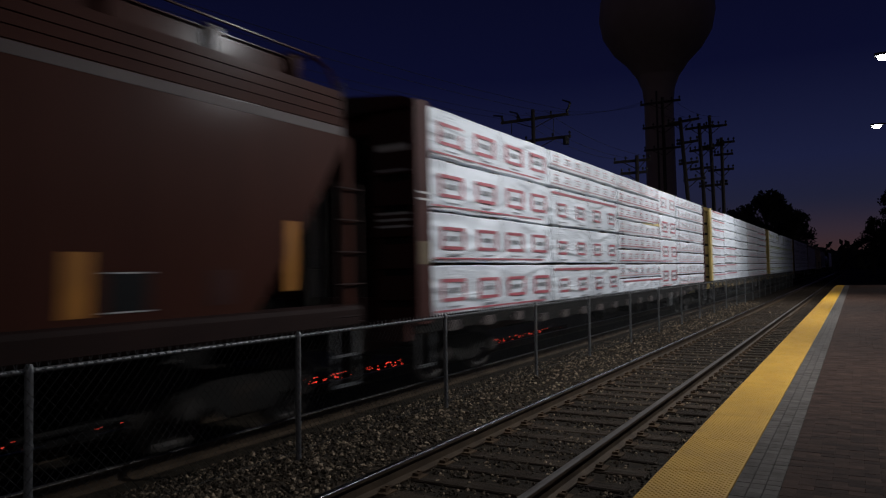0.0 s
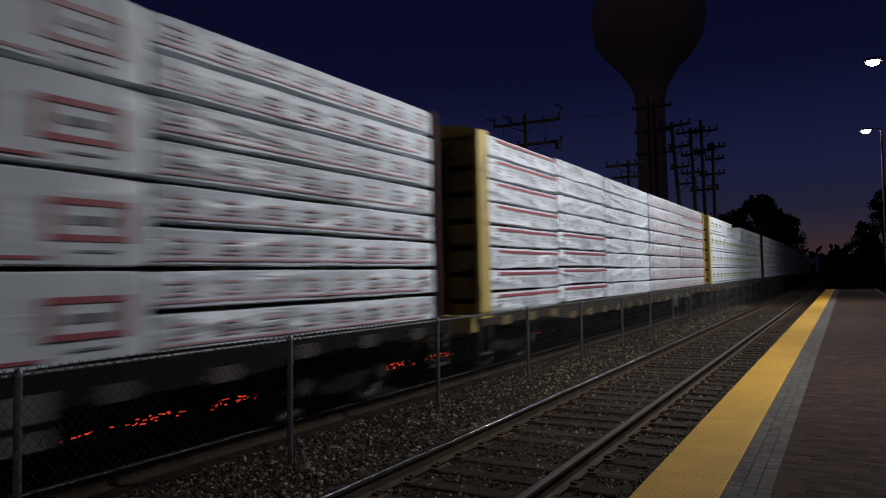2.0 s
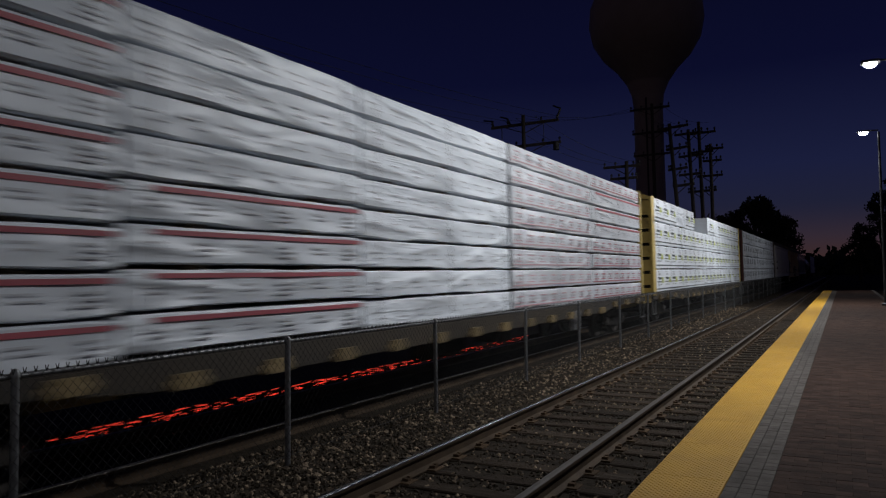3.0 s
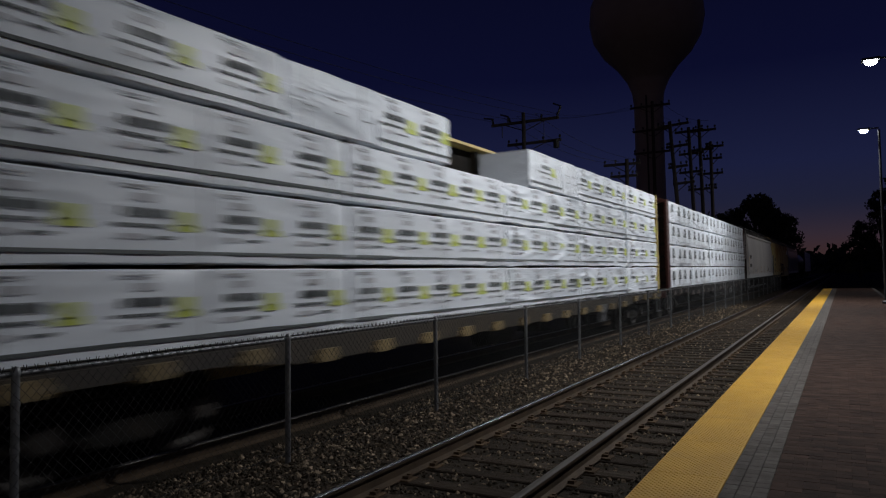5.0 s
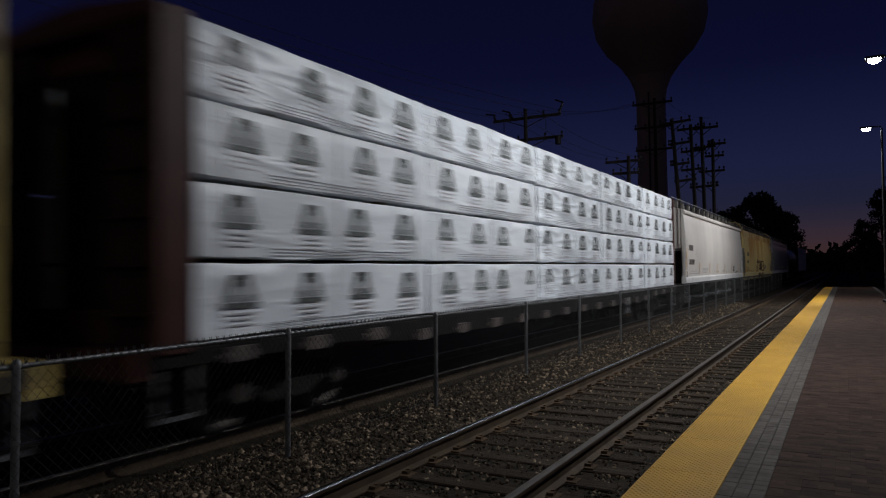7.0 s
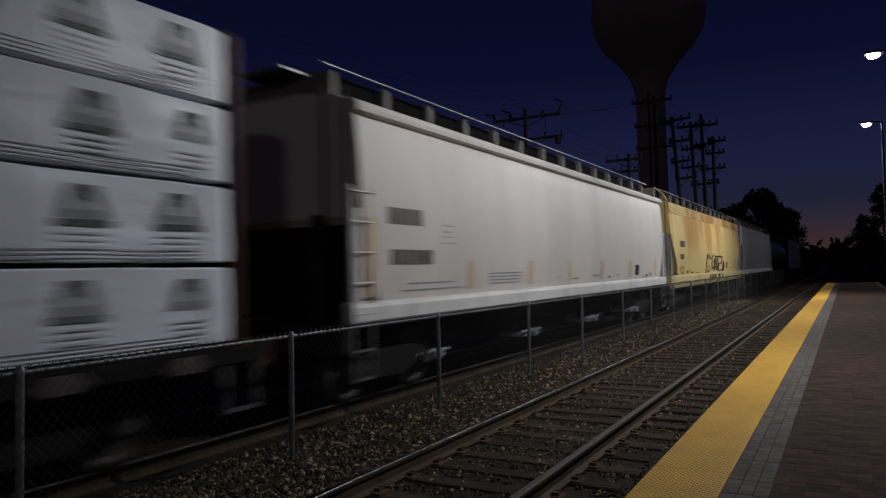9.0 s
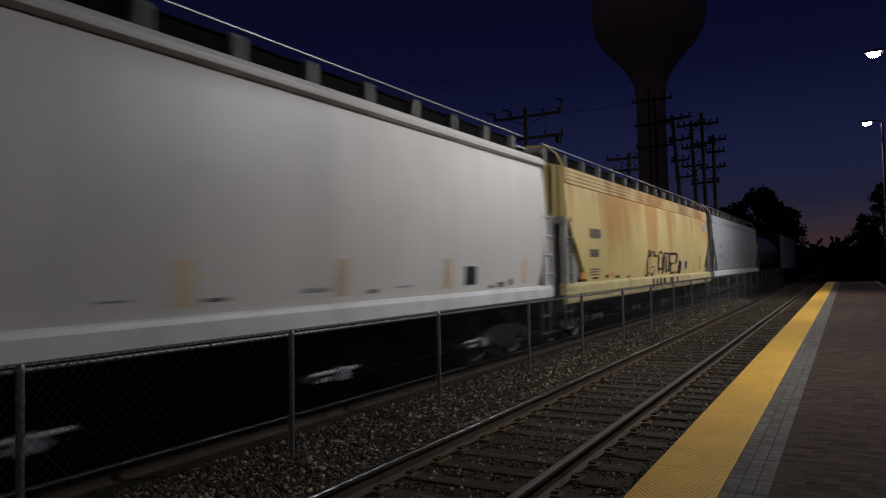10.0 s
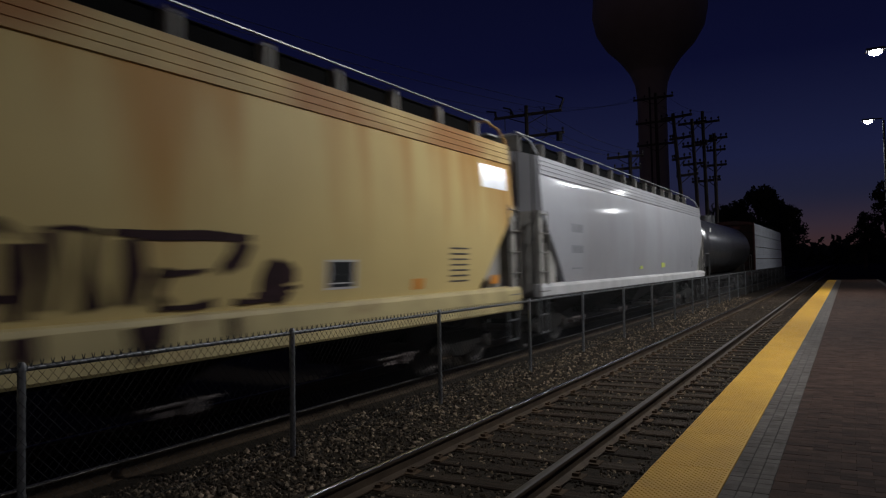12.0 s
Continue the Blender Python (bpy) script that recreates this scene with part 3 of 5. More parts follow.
def trucks(car, half):
    for y in (-half, half):
        t = part("truck", BOLSTER, BLACKGEAR, car, "black cast-steel truck", at=pose(0, y, 0))
        for rz in (0, 180):
            part("side_frame", SIDE, BLACKGEAR, t, at=pose(0, 0, 0, 0, 0, rz))
            part("spring_nest", SPRING, BLACKGEAR, t, at=pose(0, 0, 0, 0, 0, rz))
            for k in (-0.88, 0.88):
                part("bearing_cap", BEAR, WHEELSTEEL, t, "greasy steel bearing cap", at=pose(0, k, 0, 0, 0, rz))
        for k in (-0.88, 0.88):
            WHEELS.append((part("wheelset", WHEELSET, WHEELSTEEL, t, at=pose(0, k, 0.47)), k))


def couplers(car, half):
    for sgn in (-1, 1):
        f = Form().box(-0.10, 0.10, sgn * half - 0.5, sgn * half + 0.5, 0.72, 0.92)
        f.box(-0.17, 0.13, sgn * (half + 0.42) - 0.14, sgn * (half + 0.42) + 0.14, 0.70, 0.96)
        part("coupler", f, BLACKGEAR, car, bevel=0.02)
        hose = Form()
        pts = [Vector((0.35, sgn * (half - 0.1), 0.75)), Vector((0.36, sgn * (half + 0.15), 0.55)), Vector((0.3, sgn * (half + 0.35), 0.42)), Vector((0.2, sgn * (half + 0.5), 0.45))]
        for a, b in zip(pts, pts[1:]):
            hose.tube(a, b, 0.025, 8)
        part("air_hose", hose, BLACKGEAR, car)


def ladder(car, y, x, z0, z1, paint, rungs, width=0.45, label=""):
    """A side ladder: two stiles and separate rungs, at the car's side x, reaching width along y."""
    lad = part("ladder", Form().box(x - 0.02, x + 0.02, y - 0.02, y + 0.02, z0, z1).box(x - 0.02, x + 0.02, y + width - 0.02, y + width + 0.02, z0, z1), paint, car, label)
    for k in range(rungs):
        z = z0 + 0.12 + (z1 - z0 - 0.2) * k / max(1, rungs - 1)
        part("rung", Form().tube((x + 0.025, y - 0.03, z), (x + 0.025, y + width + 0.03, z), 0.014, 6), paint, lad)


LAYERS = (1.105, 1.935, 2.765, 3.605, 4.43)


def bundle_form(length, height, depth, seed, slack):
    """A wrapped stack of lumber: a box with softened edges, a slightly slack, uneven skin and two bearers beneath."""
    rng = random.Random(seed)
    ny, nz = max(6, int(length / 0.16)), max(4, int(height / 0.12))
    f = Form()
    b = 0.052
    rings = []
    for j in range(ny + 1):
        y = -length / 2 + length * j / ny
        end = 0.03 if j in (0, ny) else 0.0
        ring = []
        per = [(depth / 2, z) for z in np.linspace(b + 0.015, height - 0.02, nz)]
        per += [(depth / 2 - 0.02, height), (-depth / 2 + 0.02, height), (-depth / 2, height - 0.02), (-depth / 2, b + 0.015), (-depth / 2 + 0.02, b), (depth / 2 - 0.02, b)]
        for x, z in per:
            wob = slack * (noise.noise(Vector((x * 0.9 + seed, y * 1.3 + z * 1.1, z * 2.2 - y * 0.5))) * 0.016 + noise.noise(Vector((seed, y * 4.2 + z * 4, z * 6 - y * 2))) * 0.006)
            cx = x * (1 - end) + (wob if x > depth / 2 - 0.01 else 0)
            cz = (z - height / 2) * (1 - end) + height / 2 + (wob * 0.7 if z > height - 0.05 else 0)
            if z < b + 0.03 and x > 0:        # the hem hangs unevenly over the bearers
                cz -= 0.034 * slack * max(0.0, noise.noise(Vector((seed * 3.1, y * 1.1, 0.5)))) + 0.006
            ring.append((cx, y, cz))
        rings.append(ring)
    return f.loft(rings)


def printed(kind, length, height, depth, rng):
    """Printing on the wrap: bars, frames and bands, a hair proud of the film. Returns forms by ink."""
    out = {}
    x0, x1 = depth / 2 + 0.012, depth / 2 + 0.0165

    def bar(ink, y, z, w, h):
        if abs(y) + w / 2 < length / 2 - 0.02 and 0.06 < z - h / 2 and z + h / 2 < height - 0.01:
            out.setdefault(ink, Form()).box(x0, x1, y - w / 2, y + w / 2, z - h / 2, z + h / 2)
    if kind == "frames":          # red frames round grey words, a red line below
        n = max(1, int(length / 1.22))
        for i in range(n):
            y = (i - (n - 1) / 2) * length / n + rng.uniform(-0.05, 0.05)
            zc, w, h = height * 0.52, 0.80, height * 0.37
            for dz in (-h / 2, h / 2):
                bar("red", y, zc + dz, w, 0.055)
            for dy in (-w / 2, w / 2):
                bar("red", y + dy * 0.9, zc, 0.08, h * 0.80)
            for k, (dy, ww) in enumerate(((-0.13, 0.13), (0.02, 0.12), (0.15, 0.10))):
                bar("grey", y + dy, zc, ww, 0.075)
            bar("grey", y + 0.05, height * 0.2, 0.42, 0.022)
        for i in range(int(length / 1.5)):
            bar("red", -length / 2 + 0.76 + i * 1.5, height * 0.13, 1.44, 0.03)
    elif kind in ("small_frames", "small_banded"):
        n = max(1, int(length / 1.0))
        for i in range(n):
            y = (i - (n - 1) / 2) * length / n
            zc, w, h = height * 0.45, 0.56, height * 0.30
            for dz in (-h / 2, h / 2):
                bar("red", y, zc + dz, w, 0.05)
            for dy in (-w / 2, w / 2):
                bar("red", y + dy * 0.94, zc, 0.035, h * 0.9)
            bar("grey", y, zc, 0.3, 0.07)
            bar("grey", y + 0.05, height * 0.13, 0.5, 0.02)
        for i in range(int(length / 1.2) if kind == "small_banded" else 0):
            bar("red", -length / 2 + 0.62 + i * 1.2, height * 0.88, 1.17, 0.055)
    elif kind == "dashes":        # a line of red below, pink and grey dashes above
        n = max(1, int(length / 0.62))
        for i in range(n):
            y = (i - (n - 1) / 2) * length / n
            bar("red", y, height * 0.72, 0.30, 0.026)
            bar("pale", y + 0.04, height * 0.56, 0.26, 0.042)
            bar("red", y - 0.03, height * 0.42, 0.34, 0.022)
        for i in range(int(length / 1.2)):
            bar("red", -length / 2 + 0.62 + i * 1.2, height * 0.26, 1.18, 0.024)
    elif kind == "band":          # a broad red band near the top, small grey words
        bands = max(1, round((length - 0.34) / 0.8)); wb = (length - 0.34) / bands
        for i in range(bands):
            bar("red", -length / 2 + 0.30 + (i + 0.5) * wb, height * 0.84, wb - 0.002, 0.05)
        n = max(1, int(length / 0.55))
        for i in range(n):
            y = (i - (n - 1) / 2) * length / n
            bar("pale", y, height * 0.6, 0.2, 0.022)
            bar("pale", y + 0.07, height * 0.46, 0.26, 0.018)
            if i % 2:
                bar("pale", y, height * 0.32, 0.3, 0.016)
    elif kind == "faint":
        n = max(1, int(length / 0.5))
        for i in range(n):
            y = (i - (n - 1) / 2) * length / n
            bar("grey", y, height * 0.6, 0.22, 0.016)
            bar("grey", y + 0.1, height * 0.4, 0.2, 0.014)
    elif kind == "lime":          # black words with a lime mark between, twice over
        n = max(1, int(length / 0.98))
        step = length / n
        for i in range(n):
            y = (i - (n - 1) / 2) * step
            for k in range(5):            # the large word
                bar("emblem", y - 0.30 + k * 0.108, height * 0.63, 0.072, 0.085)
            bar("pale", y - 0.1, height * 0.80, 0.2, 0.07)
            bar("lime", y + 0.36, height * 0.58, 0.17, 0.14)
            bar("lime", y + 0.36, height * 0.475, 0.27, 0.07)
            for k in range(4):            # small words in an unbroken line
                bar("emblem", y - 0.39 + k * 0.15, height * 0.485, 0.115, 0.034)
            bar("emblem", y + 0.10, height * 0.36, 0.24, 0.024)
            bar("pale", y - 0.25, height * 0.36, 0.20, 0.05)
            bar("pale", y - 0.2, height * 0.93, 0.34, 0.012)
            bar("pale", y - 0.2, height * 0.90, 0.30, 0.012)
        m = max(1, int(length / 1.0))
        for i in range(m):
            bar("emblem", (i - (m - 1) / 2) * (length - 0.06) / m, height * 0.185, (length - 0.06) / m - 0.004, 0.034 + rng.uniform(-0.01, 0.012))
    elif kind == "emblem":        # black gabled emblems over lines of small words
        n = max(1, int(length / 1.0))
        for i in range(n):
            y = (i - (n - 1) / 2) * length / n + rng.uniform(-0.13, 0.13)
            b = height * (0.43 + rng.uniform(-0.02, 0.02))
            f = out.setdefault("emblem", Form())
            for k, (w, z, h) in enumerate(((0.26, 0.295, 0.06), (0.30, 0.225, 0.068), (0.36, 0.145, 0.078), (0.43, 0.065, 0.078), (0.54, 0.0, 0.058))):
                cut = (0.0, 0.03, 0.075, 0.045, 0.0)[k]
                f.box(x0, x1, y - w / 2, y - cut, b + z, b + z + h) if abs(y) + w < length / 2 else None
                f.box(x0, x1, y + cut + 0.012, y + w / 2, b + z, b + z + h) if abs(y) + w < length / 2 else None
            for k in range(3):
                bar("pale", y, b - 0.06 - k * 0.06, 0.46 - 0.03 * k, 0.02)
        for k in range(3):
            for i in range(int(length / 1.0)):
                bar("grey", -length / 2 + 0.5 + i * 1.0, height * (0.19 - 0.045 * k), 0.97, 0.008)
    return out


# paler inks: glare over the print is partly mixed into them
PALE_INKS = {"red": INK_PINK, "grey": INK_PALE, "pale": INK_PALE, "emblem": INK_GREY, "black": INK_GREY, "lime": INK_LIME}
INKS = {"red": INK_RED, "emblem": INK_EMBLEM, "pale": INK_PALE, "grey": INK_GREY, "black": INK_BLACK, "lime": INK_LIME}
WORDS = {"frames": "white wrapped lumber bundle with red square frames printed on it", "small_frames": "white wrapped lumber bundle with small red frames",
         "small_banded": "white wrapped lumber bundle with small red frames under a red band",
         "dashes": "white wrapped lumber bundle with rows of red and grey dashes", "band": "white wrapped lumber bundle with a red band along the top",
         "faint": "creased white wrapped lumber bundle with faint grey printing", "lime": "white wrapped lumber bundle with black words and lime marks",
         "emblem": "white wrapped lumber bundle with black gabled emblems"}
SEED = [10]


def bundle(s0, s1, z0, z1, kind, film, slack, group):
    """One bundle on each side of the centre beam."""
    SEED[0] += 1
    rng = random.Random(SEED[0])
    length, height, depth = s1 - s0 - 0.05, z1 - z0, 1.2
    slip = rng.uniform(-0.012, 0.016)
    ob = new("lumber_pack", bundle_form(length, height - 0.004, depth, SEED[0], slack).mesh("lumber_pack", film, smooth=True))
    pale = kind.endswith("_pale")
    kind = kind.replace("_pale", "")
    tagged(ob, WORDS[kind].replace("wrapped lumber bundle", "wrapped lumber, washed-out print") if pale else WORDS[kind], "lumber bundle", group)
    for ink, form in printed(kind, length, height, depth, rng).items():
        # the paler ink holds part of the glare that lies over the print
        tagged(part("print", form, (PALE_INKS if pale else INKS)[ink], ob, ("faded " if pale else "") + ("dark" if ink == "emblem" else ink + " grey" if ink == "pale" else ink) + " printing on the wrap"), kind="stuff")
    n = max(2, int(length / 1.6))
    for i in range(n):
        y = (i - (n - 1) / 2) * length / n
        part("bearer", Form().box(-depth / 2 + 0.01, depth / 2 - 0.07, y - 0.045, y + 0.045, 0.0, 0.052), WOODEND, ob)
    for i in range(max(2, int(length / 1.3))):
        y = -length / 2 + 0.35 + i * (length - 0.7) / max(1, int(length / 1.3) - 1)
        part("strap", Form().box(depth / 2 + 0.017, depth / 2 + 0.0185, y - 0.009, y + 0.009, 0.06, height - 0.02), INK_GREY, ob)
    moves(ob, (s0 + s1) / 2, FAR_TRACK + 0.87 + slip, z0)
    back = new("lumber_pack", ob.data)
    tagged(back, "white wrapped lumber bundle on the car's other side", "lumber bundle", group)
    moves(back, (s0 + s1) / 2, FAR_TRACK - 0.87, z0, 180)


def centerbeam(s0, s1, paint, colour, state):
    """A centre-beam flatcar whose load reaches from s0 to s1."""
    length = s1 - s0 + 0.02
    h = length / 2
    car = thing("centerbeam_flatcar", colour + " centre-beam flatcar with tall end bulkheads, loaded with lumber", "railway car", "cars of the train")
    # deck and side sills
    part("deck", Form().box(-1.42, 1.42, -h - 0.5, h + 0.5, 0.97, 1.095), DARK_SILL if colour == "yellow" else BLACKGEAR, car)
    for sgn in (-1, 1):
        sill = Form()
        pts = [(-h - 0.45, 0.92), (-h + 2.6, 0.92), (-h + 4.0, 0.80), (h - 4.0, 0.80), (h - 2.6, 0.92), (h + 0.45, 0.92), (h + 0.45, 1.08), (-h - 0.45, 1.08)]
        sill.loft([[(x, y, z) for y, z in pts] for x in (sgn * 1.34, sgn * 1.455)])
        part("side_sill", sill, DARK_SILL if colour == "yellow" else BLACKGEAR, car)
        n = int(length / 1.25)
        win = Form().box(-0.10, 0.05, -0.17, 0.17, 0.0, 0.16).tube((-0.02, -0.24, 0.06), (-0.02, 0.24, 0.06), 0.05, 8).mesh("winch", OLD_WINCH if colour == "yellow" else WINCH_DULL, bevel=0.006)
        for i in range(n):
            y = (i - (n - 1) / 2) * length / n
            part("winch", win, paint, car, "strap winch under the deck edge", at=pose(sgn * 1.46, y, 0.78 if abs(y) < h - 4 else 0.89, 0, 0, 0 if sgn > 0 else 180))
    part("center_sill", Form().box(-0.35, 0.35, -h - 0.4, h + 0.4, 0.60, 0.97), paint, car)
    # the centre beam: posts, top chord and braces
    part("top_chord", Form().prism([(-0.36, 4.50), (0.36, 4.50), (0.36, 4.56), (0.26, 4.60), (-0.26, 4.60), (-0.36, 4.56)], -h, h), paint, car, "long top chord of the centre beam")
    n = 12
    for i in range(n + 1):
        y = -h + 0.1 + (length - 0.2) * i / n
        part("beam_post", Form().box(-0.2, 0.2, y - 0.08, y + 0.08, 1.09, 4.5), DARK_SILL if colour == "yellow" else paint, car)
    for i in range(n):
        y0, y1 = -h + 0.1 + (length - 0.2) * i / n, -h + 0.1 + (length - 0.2) * (i + 1) / n
        part("beam_web", Form().box(-0.03, 0.03, y0, y1, 3.9, 4.5), BLACKGEAR, car)
        part("beam_foot", Form().box(-0.03, 0.03, y0, y1, 1.09, 1.7), paint, car)
    # without a state the faces take the copy with shade mixed in
    face = paint if state else SHADED_YELLOW if colour == "yellow" else SHADED_BROWN
    # bulkheads: two face plates beside an open middle, side flanges, ribs on the outside, a cap
    for sgn in (-1, 1):
        y0, y1 = sgn * (h + 0.01), sgn * (h + (0.42 if sgn < 0 else 0.12))
        bh = part("bulkhead", Form().box(-1.46, 1.46, *sorted((y0, y0 + sgn * 0.10)), 4.05, 4.42), paint, car, "tall steel end bulkhead")
        part("bottom_beam", Form().box(-1.46, 1.46, *sorted((y0, y0 + sgn * 0.10)), 1.09, 1.45), paint, bh)
        for side in (-1, 1):
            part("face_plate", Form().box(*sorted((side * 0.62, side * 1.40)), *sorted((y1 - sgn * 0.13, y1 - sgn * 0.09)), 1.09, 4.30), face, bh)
            poly = [(y0, 1.05), (y1, 1.05), (y1, 4.30), (y1 - sgn * 0.07, 4.44), (y0, 4.47)]
            fl = Form().loft([[(x, y, z) for y, z in poly] for x in (side * 1.39, side * 1.49)])
            part("flange", fl, paint, bh, bevel=0.015)
            for k in range(6):
                z = 1.42 + k * 0.48
                part("rib", Form().box(*sorted((side * 0.60, side * 1.385)), *sorted((y1 - sgn * 0.088, y1 - sgn * 0.01)), z, z + 0.035), face, bh)
                # a black strip draws the shadow that the rib casts
                part("slot", Form().box(*sorted((side * 0.80, side * 1.36)), *sorted((y1 - sgn * 0.09, y1 - sgn * 0.086)), z - 0.11, z - 0.004), BLACKGEAR, bh, "black strip for the shadow under a rib")
        cap = [(-1.48, 4.42), (-1.2, 4.52), (-0.25, 4.62), (0.25, 4.62), (1.2, 4.52), (1.48, 4.42), (1.48, 4.34), (-1.48, 4.34)]
        part("cap", Form().loft([[(x, y, z) for x, z in cap] for y in sorted((y0, y1))]), paint, bh)
        # the deep shade of the open middle, drawn as a black sheet
        part("end_panel", Form().box(-0.61, 0.61, *sorted((y0 + sgn * 0.02, y0 + sgn * 0.05)), 1.45, 4.06), BLACKGEAR, bh, "black sheet standing in for shade in the open middle")
        if colour != "yellow" and sgn < 0 and s0 < 50:
            for z, hh in ((3.70, 0.10), (3.36, 0.05), (2.72, 0.035), (2.62, 0.035), (2.52, 0.035)):
                part("stencil", Form().box(0.72, 1.30, *sorted((y1 - sgn * 0.086, y1 - sgn * 0.082)), z, z + hh), LEDGE_WHITE, bh, "pale stencilled bar")
            for z, hh in ((3.02, 0.03), (2.92, 0.03), (1.95, 0.35)):
                part("plate", Form().box(1.49, 1.494, y1 + 0.06, y0 - 0.05, z, z + hh), LEDGE_WHITE if hh < 0.1 else WOODEND, bh, "small pale plate on the flange")
        part("end_sill", Form().box(-1.4, 1.4, *sorted((sgn * (h + 0.42), sgn * (h + 0.62))), 0.82, 1.12), paint, car, bevel=0.02)
        part("stirrup", Form().box(1.40, 1.43, *sorted((sgn * (h - 0.1), sgn * (h - 0.06))), 0.42, 1.0).box(1.40, 1.43, *sorted((sgn * (h + 0.34), sgn * (h + 0.38))), 0.42, 1.0)
             .box(1.39, 1.44, *sorted((sgn * (h - 0.1), sgn * (h + 0.38))), 0.40, 0.44), GALV, car, "step iron")
    # hanging gear between the trucks
    part("brake_gear", Form().tube((0.9, -1.6, 0.62), (0.9, -0.3, 0.62), 0.2, 14).box(0.5, 1.1, 1.2, 1.7, 0.5, 0.95).tube((0.85, -h + 4, 0.7), (0.85, h - 4, 0.7), 0.02, 6), BLACKGEAR, car)
    part("door_box", Form().box(1.36, 1.47, 4.6, 5.1, 0.5, 0.95), GALV, car, "pale steel box below the sill")
    trucks(car, h - 1.9)
    couplers(car, h + 0.7)
    moves(car, (s0 + s1) / 2)
    return car


def hopper(s0, s1, paint, ledge, label, cut, board, ribs, signs, z_low=1.9, eave=None, eave_z=3.79, sill_low=1.16):
    """A covered hopper whose side sheets reach from s0 to s1; cut: how far the end slopes run in."""
    length = s1 - s0
    h = length / 2
    car = thing("covered_hopper", label, "railway car", "cars of the train")
    top, n = 3.92, 10

    def wide(z):
        return 1.43 + 0.075 * math.sin(math.pi * min(1, max(0, (z - 1.25) / (top - 1.25))))

    def ring(y, b):
        zs = [b + (top - b) * i / n for i in range(n + 1)]
        right = [(wide(z), z) for z in zs]
        roof = [(1.40, 3.98), (1.37, 4.12), (1.30, 4.22), (0.9, 4.33), (0.45, 4.38)]
        half = right + roof
        pts = half + [(-x, z) for x, z in reversed(half)]
        return [(x, y, z) for x, z in pts]
    low = 1.42
    ys = [-h, -h + 0.05] + [-h + 0.05 + cut * k / 4 for k in range(1, 5)]
    bs = [z_low + 0.9, z_low + 0.86] + [z_low + 0.86 + (low - z_low - 0.86) * (k / 4) ** 1.0 for k in range(1, 5)]
    ys += [-h + cut + (length - 2 * cut) * k / 8 for k in range(1, 8)]
    bs += [low] * 7
    ys += [-y for y in ys[:6]][::-1]
    bs += bs[:6][::-1]
    body = Form().loft([ring(y, b) for y, b in zip(ys, bs)])
    part("body", body, paint, car, smooth=True)
    for sgn in (-1, 1):
        # eave moulding and the ribbed roof fascia
        if ribs:                        # one ribbed strip; the red car's lowest rib is a paler strip of its own
            pitch = (4.185 - eave_z) / ribs
            edge = []
            for k in range(1 if board == "red" else 0, ribs):
                z, x = eave_z + pitch * k, 1.447 - 0.040 * k / ribs
                edge += [(x, z), (x + 0.02, z + 0.007), (x + 0.02, z + pitch - 0.009), (x, z + pitch - 0.003)]
            poly = [(1.33, edge[0][1])] + edge + [(1.33, edge[-1][1])]
            part("eave_strip", Form().prism([(sgn * u, v) for u, v in poly], -h + 0.02, h - 0.02), paint if board == "red" else eave or paint, car)
            if board == "red":
                part("faded_strip", Form().prism([(sgn * u, v) for u, v in ((1.33, eave_z), (1.462, eave_z), (1.466, eave_z + pitch - 0.01), (1.33, eave_z + pitch - 0.004))], -h + 0.02, h - 0.02), FADED_RED, car, "paler faded strip under the eave")
        if not ribs:
            part("eave_strip", Form().prism([(sgn * x, z) for x, z in ((1.36, 3.99), (1.49, 4.03), (1.50, 4.10), (1.45, 4.18), (1.34, 4.22))], -h - 0.02, h + 0.02), paint, car, bevel=0.01)
        part("side_sill", Form().prism([(sgn * x, z) for x, z in ((1.36, sill_low), (1.50, sill_low), (1.52, sill_low + 0.03), (1.52, 1.37), (1.50, 1.42), (1.42, 1.45), (1.36, 1.45))], -h - 0.25, h + 0.25), ledge, car, "side sill that juts out below the body")
    # running board on its brackets
    if board:
        run = part("running_board", Form().box(-0.42, 0.42, -h - 0.3, h + 0.3, 4.70, 4.74), GALV, car, "steel roof walkway")
        trim = paint if board == "red" else GALV
        part("roof_rail", Form().box(0.95, 0.98, -h - 0.1, h + 0.1, 4.725, 4.745).box(-0.98, -0.95, -h - 0.1, h + 0.1, 4.725, 4.745), trim, car, "roof edge angle")
        for k in range(14):
            y = -h + 0.25 + (length - 0.5) * k / 13
            # brackets dimmed by colour for the shade at the walkway
            part("bracket", Form().box(-0.9, 0.9, y - 0.055, y + 0.055, 4.30, 4.72), paint if board == "red" else DIM_GREY, car)
        part("hatch", Form().box(-0.78, 0.78, -h + 0.3, h - 0.3, 4.33, 4.69), paint if board == "red" else MATT_BLACK, car, "long trough hatch")
